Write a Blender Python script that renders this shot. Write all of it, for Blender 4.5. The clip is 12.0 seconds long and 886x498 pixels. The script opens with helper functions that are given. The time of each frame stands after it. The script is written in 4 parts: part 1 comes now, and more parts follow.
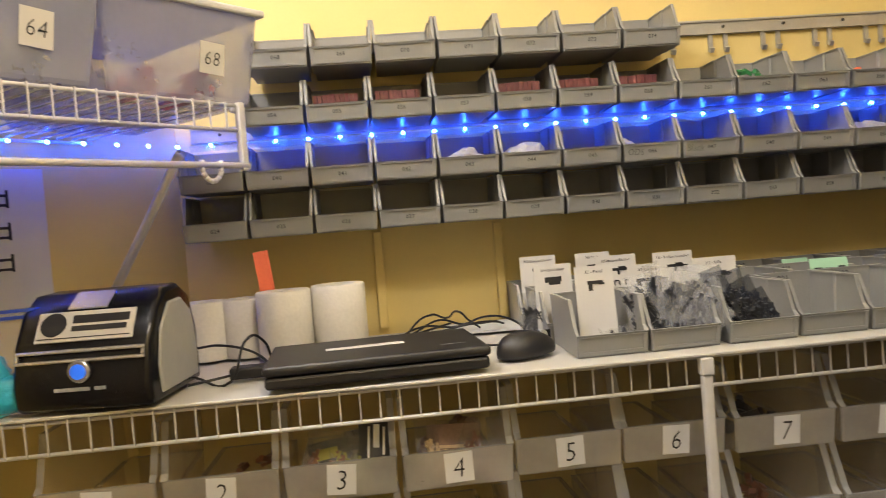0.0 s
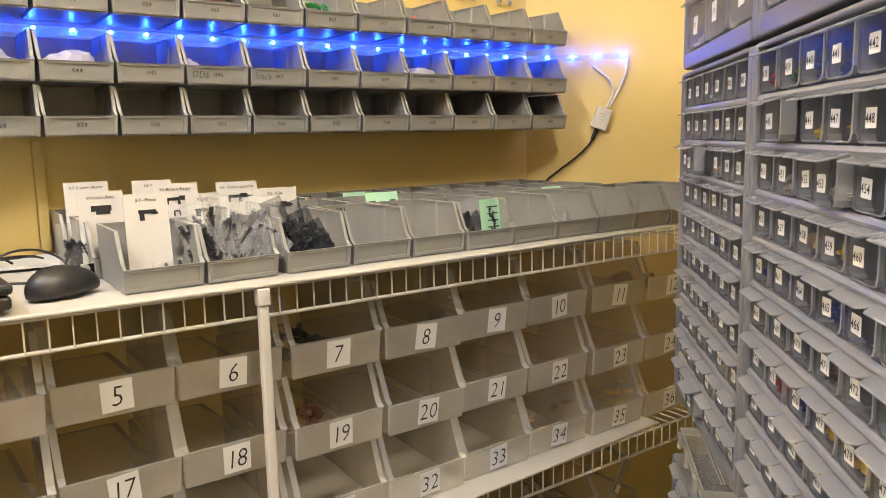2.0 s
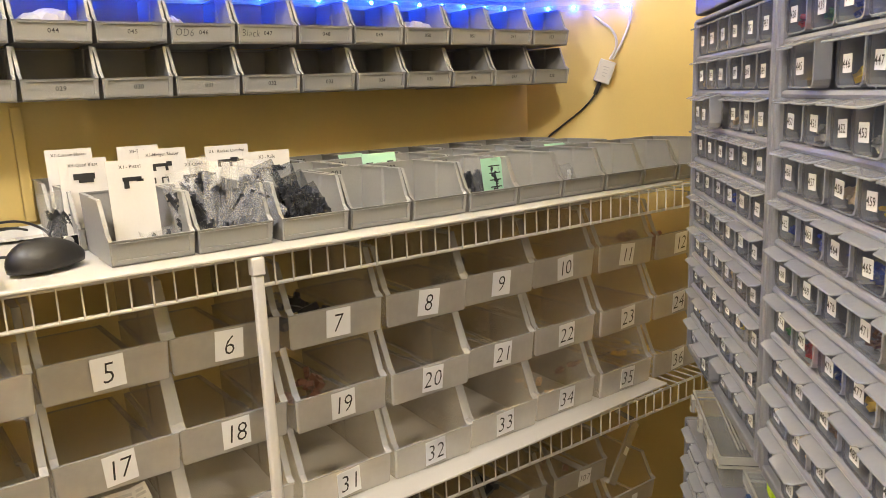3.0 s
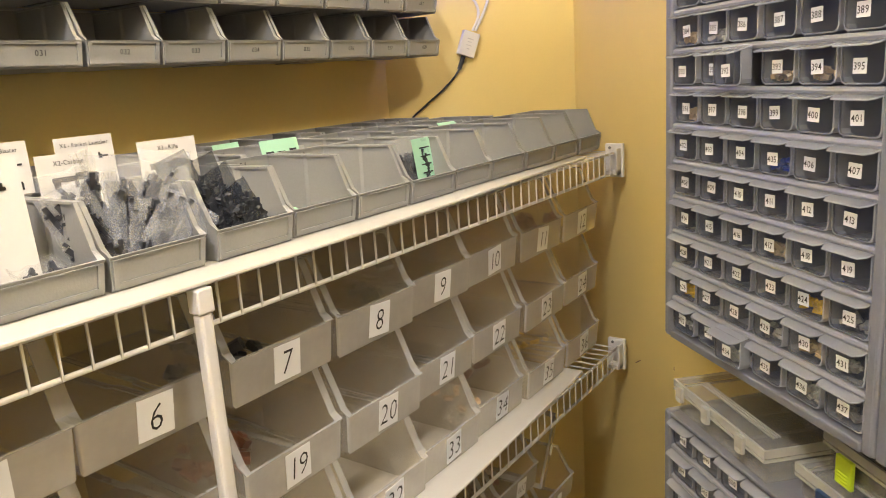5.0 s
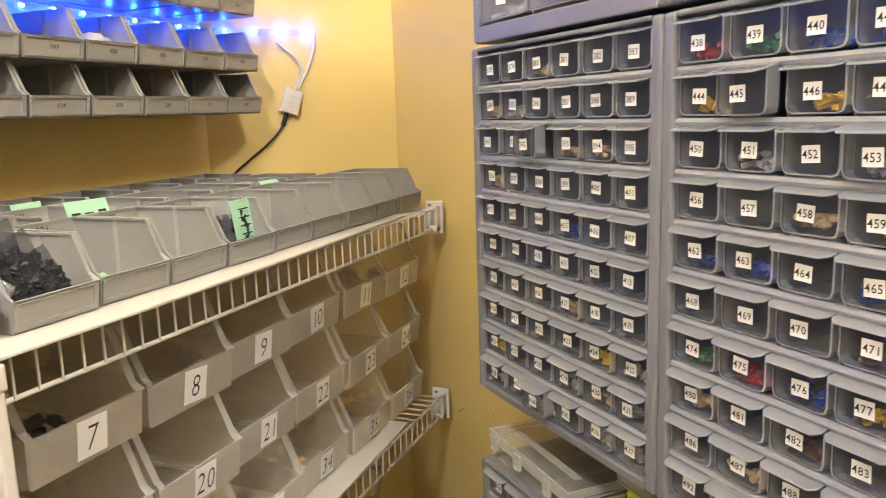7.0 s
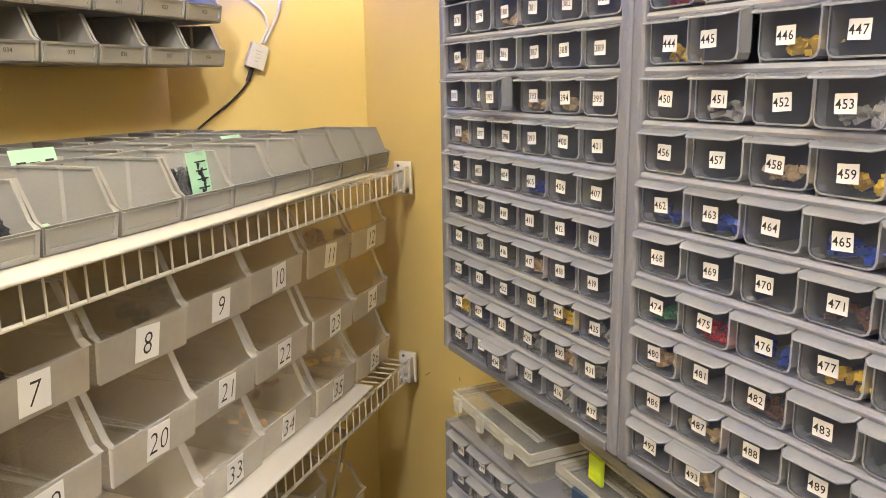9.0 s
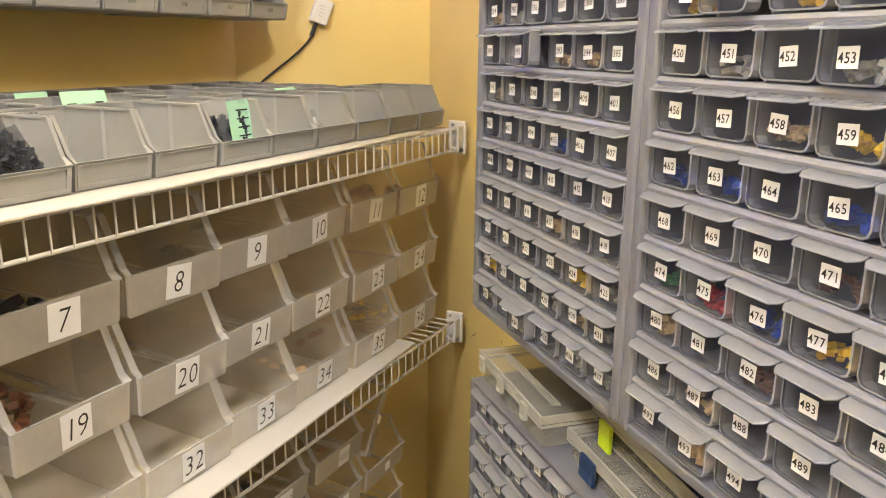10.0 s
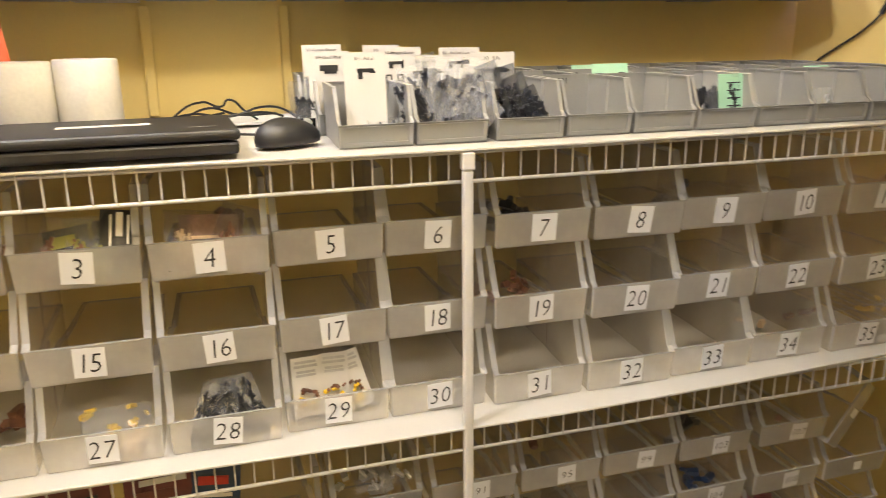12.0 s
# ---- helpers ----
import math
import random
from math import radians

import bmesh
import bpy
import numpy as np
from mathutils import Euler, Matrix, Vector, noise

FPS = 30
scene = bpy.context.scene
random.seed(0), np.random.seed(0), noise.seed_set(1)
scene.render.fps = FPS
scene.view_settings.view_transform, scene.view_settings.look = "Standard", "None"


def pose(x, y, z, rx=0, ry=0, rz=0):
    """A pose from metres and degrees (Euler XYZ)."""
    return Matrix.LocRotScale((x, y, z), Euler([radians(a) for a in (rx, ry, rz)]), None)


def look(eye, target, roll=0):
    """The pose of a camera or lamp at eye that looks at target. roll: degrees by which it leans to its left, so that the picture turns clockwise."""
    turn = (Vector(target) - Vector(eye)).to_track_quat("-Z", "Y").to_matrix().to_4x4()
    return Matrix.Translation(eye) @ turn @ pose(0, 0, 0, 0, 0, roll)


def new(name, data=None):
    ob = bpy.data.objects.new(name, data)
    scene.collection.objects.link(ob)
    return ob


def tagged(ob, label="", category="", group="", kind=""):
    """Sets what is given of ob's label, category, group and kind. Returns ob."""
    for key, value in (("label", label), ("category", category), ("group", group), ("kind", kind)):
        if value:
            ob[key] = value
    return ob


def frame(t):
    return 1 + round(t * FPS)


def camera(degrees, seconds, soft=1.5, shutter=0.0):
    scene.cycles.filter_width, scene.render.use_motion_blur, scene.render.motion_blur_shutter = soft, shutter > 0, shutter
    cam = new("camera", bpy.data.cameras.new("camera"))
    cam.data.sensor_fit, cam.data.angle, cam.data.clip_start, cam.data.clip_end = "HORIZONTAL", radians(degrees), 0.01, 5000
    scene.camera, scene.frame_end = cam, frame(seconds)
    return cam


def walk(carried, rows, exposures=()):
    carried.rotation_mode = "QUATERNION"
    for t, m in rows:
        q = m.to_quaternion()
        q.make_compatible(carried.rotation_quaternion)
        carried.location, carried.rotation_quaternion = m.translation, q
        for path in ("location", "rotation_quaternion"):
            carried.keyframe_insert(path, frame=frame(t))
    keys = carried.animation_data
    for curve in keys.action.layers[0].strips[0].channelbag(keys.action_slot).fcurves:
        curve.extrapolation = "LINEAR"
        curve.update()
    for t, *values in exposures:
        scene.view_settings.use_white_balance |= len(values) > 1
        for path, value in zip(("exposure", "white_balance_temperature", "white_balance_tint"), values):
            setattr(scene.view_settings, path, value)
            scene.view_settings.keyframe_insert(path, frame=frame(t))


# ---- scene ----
cam = camera(60.5, 12.0, soft=0.7, shutter=0.15)
PATH = [
    (0, (-0.4110, -0.9097, 1.3911), (-0.2098, 1.0790, 1.3224), -4.60),
    (0.5, (-0.4186, -0.8876, 1.3940), (0.2190, 0.9993, 1.2121), -3.52),
    (1, (-0.3778, -0.8919, 1.3963), (0.5814, 0.8524, 1.2031), -2.77),
    (1.5, (-0.3650, -0.8838, 1.3953), (0.7364, 0.7721, 1.1831), -1.64),
    (2, (-0.3588, -0.8866, 1.3796), (0.7968, 0.7190, 1.0852), -1.19),
    (2.5, (-0.3507, -0.8898, 1.3705), (0.8068, 0.6972, 0.9945), -1.89),
    (2.7, (-0.3491, -0.8792, 1.3758), (0.7945, 0.7127, 0.9784), -2.33),
    (4.3, (-0.2417, -0.6061, 1.3703), (1.0099, 0.9077, 0.9938), -5.53),
    (4.5, (-0.2934, -0.5663, 1.3673), (1.0761, 0.8381, 0.9769), -5.79),
    (5, (-0.3851, -0.5110, 1.3567), (1.2158, 0.6003, 0.9069), -3.72),
    (5.5, (-0.4028, -0.4933, 1.3671), (1.2795, 0.4897, 0.9160), -1.91),
    (6, (-0.4123, -0.4871, 1.3668), (1.2902, 0.4723, 0.9411), -1.62),
    (6.5, (-0.4114, -0.5175, 1.3730), (1.3312, 0.3827, 0.9821), -1.85),
    (7, (-0.3953, -0.5380, 1.3793), (1.4316, 0.1950, 1.0257), -1.94),
    (7.2, (-0.3898, -0.5468, 1.3810), (1.4609, 0.1271, 1.0338), -1.75),
    (8.8, (-0.3699, -0.5450, 1.3590), (1.4728, 0.1095, 0.9395), -1.09),
    (9, (-0.3685, -0.5432, 1.3592), (1.4654, 0.1272, 0.9263), -0.83),
    (9.5, (-0.3747, -0.5676, 1.3543), (1.4444, 0.1216, 0.8899), 0.09),
    (10, (-0.3384, -0.6113, 1.3455), (1.3849, 0.2631, 0.8301), 0.63),
    (10.5, (-0.2494, -0.7354, 1.3183), (1.1432, 0.5739, 0.7298), -0.13),
    (11, (-0.2283, -0.8435, 1.3198), (0.8530, 0.7076, 0.6680), -1.16),
    (11.5, (-0.2686, -0.9032, 1.3361), (0.6444, 0.7688, 0.7269), -0.54),
    (12, (-0.2922, -0.8879, 1.3412), (0.2485, 0.9565, 0.7881), -0.72),
]
walk(cam, [(t, look(eye, target, roll)) for t, eye, target, roll in PATH],
     exposures=[(0, -1.1), (0.5, -0.95), (1.5, -0.67), (2.7, -0.47), (4.3, -0.32), (7, -0.25), (9, -0.1), (10, -0.08), (11, -0.12), (11.5, -0.18), (12, -0.3)])

# ---- world and light ----
world = bpy.data.worlds.new("world")
scene.world = world
world.use_nodes = True
world.node_tree.nodes["Background"].inputs[0].default_value = (1.0, 0.85, 0.7, 1)
world.node_tree.nodes["Background"].inputs[1].default_value = 0.005
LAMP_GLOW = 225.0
# strength of an added second globe that fills the cabinets and diagonal wall
FILL_GLOW = 290.0
LED_GLOW = 900.0


# ---- materials ----
def material(name, color, rough=0.5, vary=0.12, scale=12.0, bump=0.05, fine=220.0, metal=0.0, spec=0.5, see=0.0, milk=0.0, coat=0.0, emit=None, power=0.0, tint=(0.97, 0.97, 0.96)):
    """A surface with two scales of tone and fine relief. see: share of clear transmission; milk: share of translucency."""
    m = bpy.data.materials.new(name)
    m.use_nodes = True
    nt = m.node_tree
    b = nt.nodes["Principled BSDF"]
    b.inputs["Roughness"].default_value = rough
    b.inputs["Metallic"].default_value = metal
    b.inputs["Specular IOR Level"].default_value = spec
    b.inputs["Coat Weight"].default_value = coat
    tc = nt.nodes.new("ShaderNodeTexCoord")
    n1 = nt.nodes.new("ShaderNodeTexNoise")
    n1.inputs["Scale"].default_value = scale
    n1.inputs["Detail"].default_value = 4
    n2 = nt.nodes.new("ShaderNodeTexNoise")
    n2.inputs["Scale"].default_value = fine
    n2.inputs["Detail"].default_value = 2
    for n in (n1, n2):
        nt.links.new(tc.outputs["Object"], n.inputs["Vector"])
    add = nt.nodes.new("ShaderNodeMath")
    add.operation = "MULTIPLY_ADD"
    nt.links.new(n2.outputs["Fac"], add.inputs[0])
    add.inputs[1].default_value = 0.35
    nt.links.new(n1.outputs["Fac"], add.inputs[2])
    ramp = nt.nodes.new("ShaderNodeMapRange")
    nt.links.new(add.outputs[0], ramp.inputs["Value"])
    ramp.inputs["From Min"].default_value = 0.35
    ramp.inputs["From Max"].default_value = 1.0
    ramp.inputs["To Min"].default_value = 1.0 - vary
    ramp.inputs["To Max"].default_value = 1.0 + vary
    info = nt.nodes.new("ShaderNodeObjectInfo")
    rnd = nt.nodes.new("ShaderNodeMapRange")
    nt.links.new(info.outputs["Random"], rnd.inputs["Value"])
    rnd.inputs["To Min"].default_value = 1.0 - 0.4 * vary
    rnd.inputs["To Max"].default_value = 1.0 + 0.4 * vary
    mul = nt.nodes.new("ShaderNodeMath")
    mul.operation = "MULTIPLY"
    nt.links.new(ramp.outputs[0], mul.inputs[0])
    nt.links.new(rnd.outputs[0], mul.inputs[1])
    mix = nt.nodes.new("ShaderNodeVectorMath")
    mix.operation = "SCALE"
    mix.inputs[0].default_value = color
    nt.links.new(mul.outputs[0], mix.inputs["Scale"])
    nt.links.new(mix.outputs[0], b.inputs["Base Color"])
    if bump:
        bp = nt.nodes.new("ShaderNodeBump")
        bp.inputs["Strength"].default_value = bump
        bp.inputs["Distance"].default_value = 0.002
        nt.links.new(n2.outputs["Fac"], bp.inputs["Height"])
        nt.links.new(bp.outputs[0], b.inputs["Normal"])
    if emit:
        b.inputs["Emission Color"].default_value = (*emit, 1)
        b.inputs["Emission Strength"].default_value = power
    out = nt.nodes["Material Output"]
    top = b.outputs[0]
    if milk:
        tr = nt.nodes.new("ShaderNodeBsdfTranslucent")
        nt.links.new(mix.outputs[0], tr.inputs["Color"])
        s = nt.nodes.new("ShaderNodeMixShader")
        s.inputs[0].default_value = milk
        nt.links.new(top, s.inputs[1])
        nt.links.new(tr.outputs[0], s.inputs[2])
        top = s.outputs[0]
    if see:
        tp = nt.nodes.new("ShaderNodeBsdfTransparent")
        tp.inputs["Color"].default_value = (*tint, 1)
        s = nt.nodes.new("ShaderNodeMixShader")
        s.inputs[0].default_value = see
        nt.links.new(top, s.inputs[1])
        nt.links.new(tp.outputs[0], s.inputs[2])
        top = s.outputs[0]
    nt.links.new(top, out.inputs["Surface"])
    return m


WALL = material("yellow_paint", (0.66, 0.525, 0.205), 0.6, 0.05, 3.0, 0.05, 300)
CEIL = material("ceiling_paint", (0.84, 0.83, 0.80), 0.8, 0.04, 4.0, 0.2)
# unseen wall behind is kept dark so less warm light bounces back
WALL_FAR = material("bounce_cutting_brown", (0.24, 0.20, 0.15), 0.6, 0.06, 3.0, 0.05, 300)
# floor is never in view; its dark tone soaks up bounced light
FLOOR = material("dark_floor", (0.16, 0.135, 0.11), 0.45, 0.15, 5.0, 0.1)
WHITE_BOARD = material("white_liner_board", (0.60, 0.585, 0.545), 0.4, 0.05, 8.0, 0.05, milk=0.12)
WIRE = material("white_vinyl_wire", (0.58, 0.57, 0.555), 0.35, 0.06, 20.0, 0.03)
GREY_BIN = material("grey_bin_plastic", (0.238, 0.238, 0.230), 0.38, 0.10, 14.0, 0.12, 400)
RAIL = material("galvanised_rail", (0.45, 0.45, 0.44), 0.4, 0.15, 20.0, 0.06, metal=0.6)
CLEAR = material("frosted_bin_plastic", (0.93, 0.92, 0.90), 0.22, 0.04, 9.0, 0.12, 120, see=0.77, milk=0.50, tint=(0.96, 0.935, 0.88))
CLEAR_RIM = material("frosted_bin_rim", (0.92, 0.92, 0.92), 0.20, 0.05, 9.0, 0.05, 120, see=0.72, milk=0.40)
CLEAR_LIP = material("frosted_bin_front", (0.94, 0.92, 0.875), 0.20, 0.10, 22.0, 0.15, 120, see=0.61, milk=0.28, tint=(0.97, 0.97, 0.96))
CAB = material("cabinet_grey_plastic", (0.155, 0.163, 0.195), 0.38, 0.12, 10.0, 0.10, 300)
BAR = material("cabinet_bar_plastic", (0.225, 0.235, 0.275), 0.34, 0.10, 10.0, 0.10, 300)
DRAWER_EDGE = material("drawer_edge_plastic", (0.40, 0.42, 0.48), 0.18, 0.10, 16.0, 0.04, 120, see=0.45)
DRAWER = material("smoky_drawer_plastic", (0.10, 0.115, 0.155), 0.14, 0.10, 16.0, 0.04, 120, see=0.70)
LID = material("frosted_drawer_lip", (0.56, 0.585, 0.66), 0.26, 0.10, 18.0, 0.10, 200, see=0.58, milk=0.35)
BIG_DRAWER = material("clear_large_drawer_plastic", (0.42, 0.42, 0.44), 0.22, 0.08, 16.0, 0.04, 120, see=0.62)
LABEL = material("white_label_paper", (0.72, 0.74, 0.77), 0.6, 0.03, 20.0, 0.04)
PAPER = material("white_paper", (0.60, 0.595, 0.575), 0.7, 0.03, 20.0, 0.05)
ROLL = material("wrapped_label_roll_paper", (0.70, 0.68, 0.62), 0.55, 0.16, 14.0, 0.1)
INK = material("black_ink", (0.015, 0.015, 0.016), 0.6, 0.0, 5.0, 0.0)
GREEN_PAPER = material("mint_green_paper", (0.33, 0.58, 0.41), 0.7, 0.04, 20.0, 0.05)
BLACK = material("black_plastic", (0.012, 0.012, 0.013), 0.48, 0.15, 15.0, 0.06, 300)
GLOSS = material("glossy_black_plastic", (0.006, 0.006, 0.008), 0.22, 0.1, 15.0, 0.0, spec=0.3)
BITS = material("dark_moulded_bits", (0.030, 0.032, 0.038), 0.35, 0.2, 60.0, 0.1)
BAG = material("clear_polybag", (0.78, 0.80, 0.84), 0.10, 0.1, 40.0, 0.6, 60, see=0.89, milk=0.2)
FLAP = material("cloudy_polybag", (0.66, 0.69, 0.76), 0.12, 0.1, 40.0, 0.6, 60, see=0.76, milk=0.3)
SMOKE = material("dark_filled_polybag", (0.055, 0.062, 0.078), 0.12, 0.2, 40.0, 0.5, 60, see=0.62)
MILKY = material("milky_polythene", (0.78, 0.78, 0.76), 0.25, 0.06, 40.0, 0.4, 60, see=0.25, milk=0.4)
SILVER = material("brushed_silver", (0.60, 0.60, 0.60), 0.25, 0.1, 30.0, 0.05, metal=0.8)
GREYSIDE = material("printer_side_grey", (0.36, 0.37, 0.36), 0.4, 0.1, 20.0, 0.08)
# the LED strip's blue light is put into the tubs' base colour
TUB = material("frosted_tub_blue_lit", (0.62, 0.64, 0.76), 0.25, 0.08, 8.0, 0.08, 120, see=0.66, milk=0.35)
CASE = material("clear_case_plastic", (0.70, 0.71, 0.70), 0.10, 0.08, 10.0, 0.05, 120, see=0.87)
CASE_EDGE = material("whitish_case_edge", (0.74, 0.74, 0.72), 0.18, 0.08, 20.0, 0.05, 120, see=0.58, milk=0.3)
YELLOW = material("yellow_bricks", (0.85, 0.58, 0.03), 0.3, 0.2, 60.0, 0.0)
BLUE = material("blue_bricks", (0.01, 0.05, 0.42), 0.3, 0.2, 60.0, 0.0)
RED = material("red_bricks", (0.45, 0.015, 0.02), 0.3, 0.2, 60.0, 0.0)
TAN = material("tan_bricks", (0.62, 0.47, 0.30), 0.45, 0.2, 60.0, 0.0)
BROWN = material("brown_bits", (0.16, 0.07, 0.04), 0.45, 0.3, 60.0, 0.0)
GREEN = material("green_bricks", (0.03, 0.20, 0.06), 0.4, 0.2, 60.0, 0.0)
STONE = material("light_grey_bricks", (0.42, 0.42, 0.42), 0.4, 0.2, 60.0, 0.0)
DUSTY = material("dusty_pink_wrap", (0.34, 0.22, 0.19), 0.4, 0.3, 40.0, 0.2)
PINK = material("maroon_cards", (0.17, 0.045, 0.055), 0.5, 0.25, 40.0, 0.1)
ORANGE = material("orange_strip", (0.75, 0.16, 0.08), 0.6, 0.1, 20.0, 0.1)
LIME = material("lime_latch", (0.45, 0.62, 0.02), 0.35, 0.08, 20.0, 0.0)
NAVY = material("navy_latch", (0.015, 0.04, 0.11), 0.35, 0.1, 20.0, 0.0)
OLIVE = material("olive_print", (0.28, 0.27, 0.06), 0.5, 0.15, 30.0, 0.0)
TEAL = material("aqua_pouch", (0.02, 0.35, 0.55), 0.4, 0.3, 30.0, 0.3)
STRIP = material("clear_led_sleeve", (0.70, 0.75, 0.85), 0.2, 0.05, 20.0, 0.0, see=0.86)
LED = material("blue_led_chip", (0.1, 0.2, 0.9), 0.4, 0.0, 5.0, 0.0, emit=(0.014, 0.075, 1.0), power=LED_GLOW)
BUTTON = material("lit_blue_button", (0.02, 0.1, 0.7), 0.3, 0.0, 5.0, 0.0, emit=(0.03, 0.2, 1.0), power=1.2)
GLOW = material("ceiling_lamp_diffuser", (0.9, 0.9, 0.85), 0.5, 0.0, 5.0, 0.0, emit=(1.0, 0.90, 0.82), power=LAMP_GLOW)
FILL_GLASS = material("fill_lamp_glass", (0.9, 0.9, 0.85), 0.5, 0.0, 5.0, 0.0, emit=(0.97, 0.93, 0.95), power=FILL_GLOW)


# ---- mesh helpers ----
def box(bm, x0, x1, y0, y1, z0, z1, mi=0):
    vs = [bm.verts.new(p) for p in ((x0, y0, z0), (x1, y0, z0), (x1, y1, z0), (x0, y1, z0), (x0, y0, z1), (x1, y0, z1), (x1, y1, z1), (x0, y1, z1))]
    for q in ((3, 2, 1, 0), (4, 5, 6, 7), (0, 1, 5, 4), (1, 2, 6, 5), (2, 3, 7, 6), (3, 0, 4, 7)):
        bm.faces.new([vs[i] for i in q]).material_index = mi


def prism(bm, pts, x0, x1, mi=0):
    """A y-z outline pushed out along x."""
    a = [bm.verts.new((x0, y, z)) for y, z in pts]
    b = [bm.verts.new((x1, y, z)) for y, z in pts]
    n = len(pts)
    fs = [bm.faces.new(a), bm.faces.new(b[::-1])]
    fs += [bm.faces.new((a[i], b[i], b[(i + 1) % n], a[(i + 1) % n])) for i in range(n)]
    for f in fs:
        f.material_index = mi


def slab(bm, pts, z0, z1, mi=0):
    """An x-y outline pushed up along z."""
    a = [bm.verts.new((x, y, z0)) for x, y in pts]
    b = [bm.verts.new((x, y, z1)) for x, y in pts]
    n = len(pts)
    fs = [bm.faces.new(a[::-1]), bm.faces.new(b)]
    fs += [bm.faces.new((a[i], a[(i + 1) % n], b[(i + 1) % n], b[i])) for i in range(n)]
    for f in fs:
        f.material_index = mi


def rod(bm, p, q, r, sides=8, r2=None):
    p, q = Vector(p), Vector(q)
    m = Matrix.Translation((p + q) / 2) @ (q - p).to_track_quat("Z", "Y").to_matrix().to_4x4()
    bmesh.ops.create_cone(bm, cap_ends=True, segments=sides, radius1=r, radius2=r if r2 is None else r2, depth=(q - p).length, matrix=m)


def soften(bm, size=0.001, segments=1):
    bmesh.ops.recalc_face_normals(bm, faces=bm.faces)
    edges = [e for e in bm.edges if e.is_manifold and e.calc_face_angle(0) > 0.5]
    bmesh.ops.bevel(bm, geom=edges, offset=size, segments=segments, affect="EDGES", profile=0.5, clamp_overlap=True)


def mesh_of(bm, name, *mats, smooth=False):
    bmesh.ops.recalc_face_normals(bm, faces=bm.faces)
    me = bpy.data.meshes.new(name)
    bm.to_mesh(me)
    bm.free()
    for m in mats:
        me.materials.append(m)
    if smooth:
        for p in me.polygons:
            p.use_smooth = True
    return me


def put(name, me, parent=None, m=None, label=""):
    ob = new(name, me)
    if m is not None:
        ob.matrix_basis = m
    if parent is not None:
        ob.parent = parent
    if label:
        ob["label"] = label
    return ob


def part(name, bm, mat, parent, label="", m=None, smooth=False):
    mats = mat if isinstance(mat, (list, tuple)) else (mat,)
    ob = put(name, mesh_of(bm, name, *mats, smooth=smooth), parent, m, label)
    return tagged(ob, kind="stuff") if name in ("filling", "dark_parts", "pouch") else ob


def thing(name, m, label, category, group="", kind=""):
    ob = new(name)
    ob.empty_display_size = 0.02
    ob.matrix_basis = m
    return tagged(ob, label, category, group, kind)


def tube(name, pts, r, mat, parent=None, label=""):
    """A round cable through the points."""
    cu = bpy.data.curves.new(name, "CURVE")
    cu.dimensions, cu.bevel_depth, cu.bevel_resolution, cu.resolution_u = "3D", r, 2, 6
    sp = cu.splines.new("BEZIER")
    sp.bezier_points.add(len(pts) - 1)
    for b, p in zip(sp.bezier_points, pts):
        b.co = p
        b.handle_left_type = b.handle_right_type = "AUTO"
    tmp = new(name + "_curve", cu)
    bpy.context.view_layer.update()
    me = bpy.data.meshes.new_from_object(tmp.evaluated_get(bpy.context.evaluated_depsgraph_get()))
    bpy.data.objects.remove(tmp)
    me.materials.clear()
    me.materials.append(mat)
    for p in me.polygons:
        p.use_smooth = True
    ob = put(name, me, parent)
    if label:
        ob["label"] = label
    return ob


GLYPHS = {}


def glyph(ch, hand=False):
    key = (ch, hand)
    if key not in GLYPHS:
        cu = bpy.data.curves.new("glyph", "FONT")
        cu.body, cu.resolution_u, cu.shear, cu.offset = ch, 2, 0.12 if hand else 0.0, -0.012 if hand else 0.008
        tmp = new("glyph", cu)
        bpy.context.view_layer.update()
        me = bpy.data.meshes.new_from_object(tmp.evaluated_get(bpy.context.evaluated_depsgraph_get()))
        vs = [tuple(v.co[:2]) for v in me.vertices]
        fs = [tuple(p.vertices) for p in me.polygons]
        bpy.data.objects.remove(tmp)
        bpy.data.meshes.remove(me)
        GLYPHS[key] = (vs, fs, (max(v[0] for v in vs) + 0.07) if vs else 0.3)
    return GLYPHS[key]


def write(bm, text, cx, cz, high, y, mi, squeeze=1.0, hand=False):
    """Letters on the plane y, facing -y, centred on cx, cz."""
    k = high / 0.70
    total = sum(glyph(c, hand)[2] for c in text) * k * squeeze
    x = cx - total / 2
    for c in text:
        vs, fs, adv = glyph(c, hand)
        made = [bm.verts.new((x + vx * k * squeeze, y, cz - high / 2 + vy * k)) for vx, vy in vs]
        for f in fs:
            try:
                bm.faces.new([made[i] for i in f]).material_index = mi
            except ValueError:
                pass
        x += adv * k * squeeze


LABELS = {}


def label_mesh(text, w, h, size, paper=None, squeeze=1.0):
    """A stuck-on label facing -y, its back on y = 0."""
    key = (text, w, h, size, squeeze)
    if key not in LABELS:
        bm = bmesh.new()
        if paper is not None:
            box(bm, -w / 2, w / 2, -0.0005, 0, -h / 2, h / 2, 0)
        bmesh.ops.recalc_face_normals(bm, faces=bm.faces)
        if text:
            write(bm, text, 0, 0, size, -0.0009, 1, squeeze, size > 0.011)
        me = bpy.data.meshes.new("label")
        bm.to_mesh(me)
        bm.free()
        me.materials.append(paper or PAPER)
        me.materials.append(INK)
        LABELS[key] = me
    return LABELS[key]


# ---- the room ----
U = Vector((-0.6818, -0.7316, 0)).normalized()
BACK = 0.475
CORNERS = [(-0.728, BACK), (0.872, BACK), (1.1755, 0.195), (-1.145, -2.295), (-2.15, -1.11)]
HIGH = 2.65


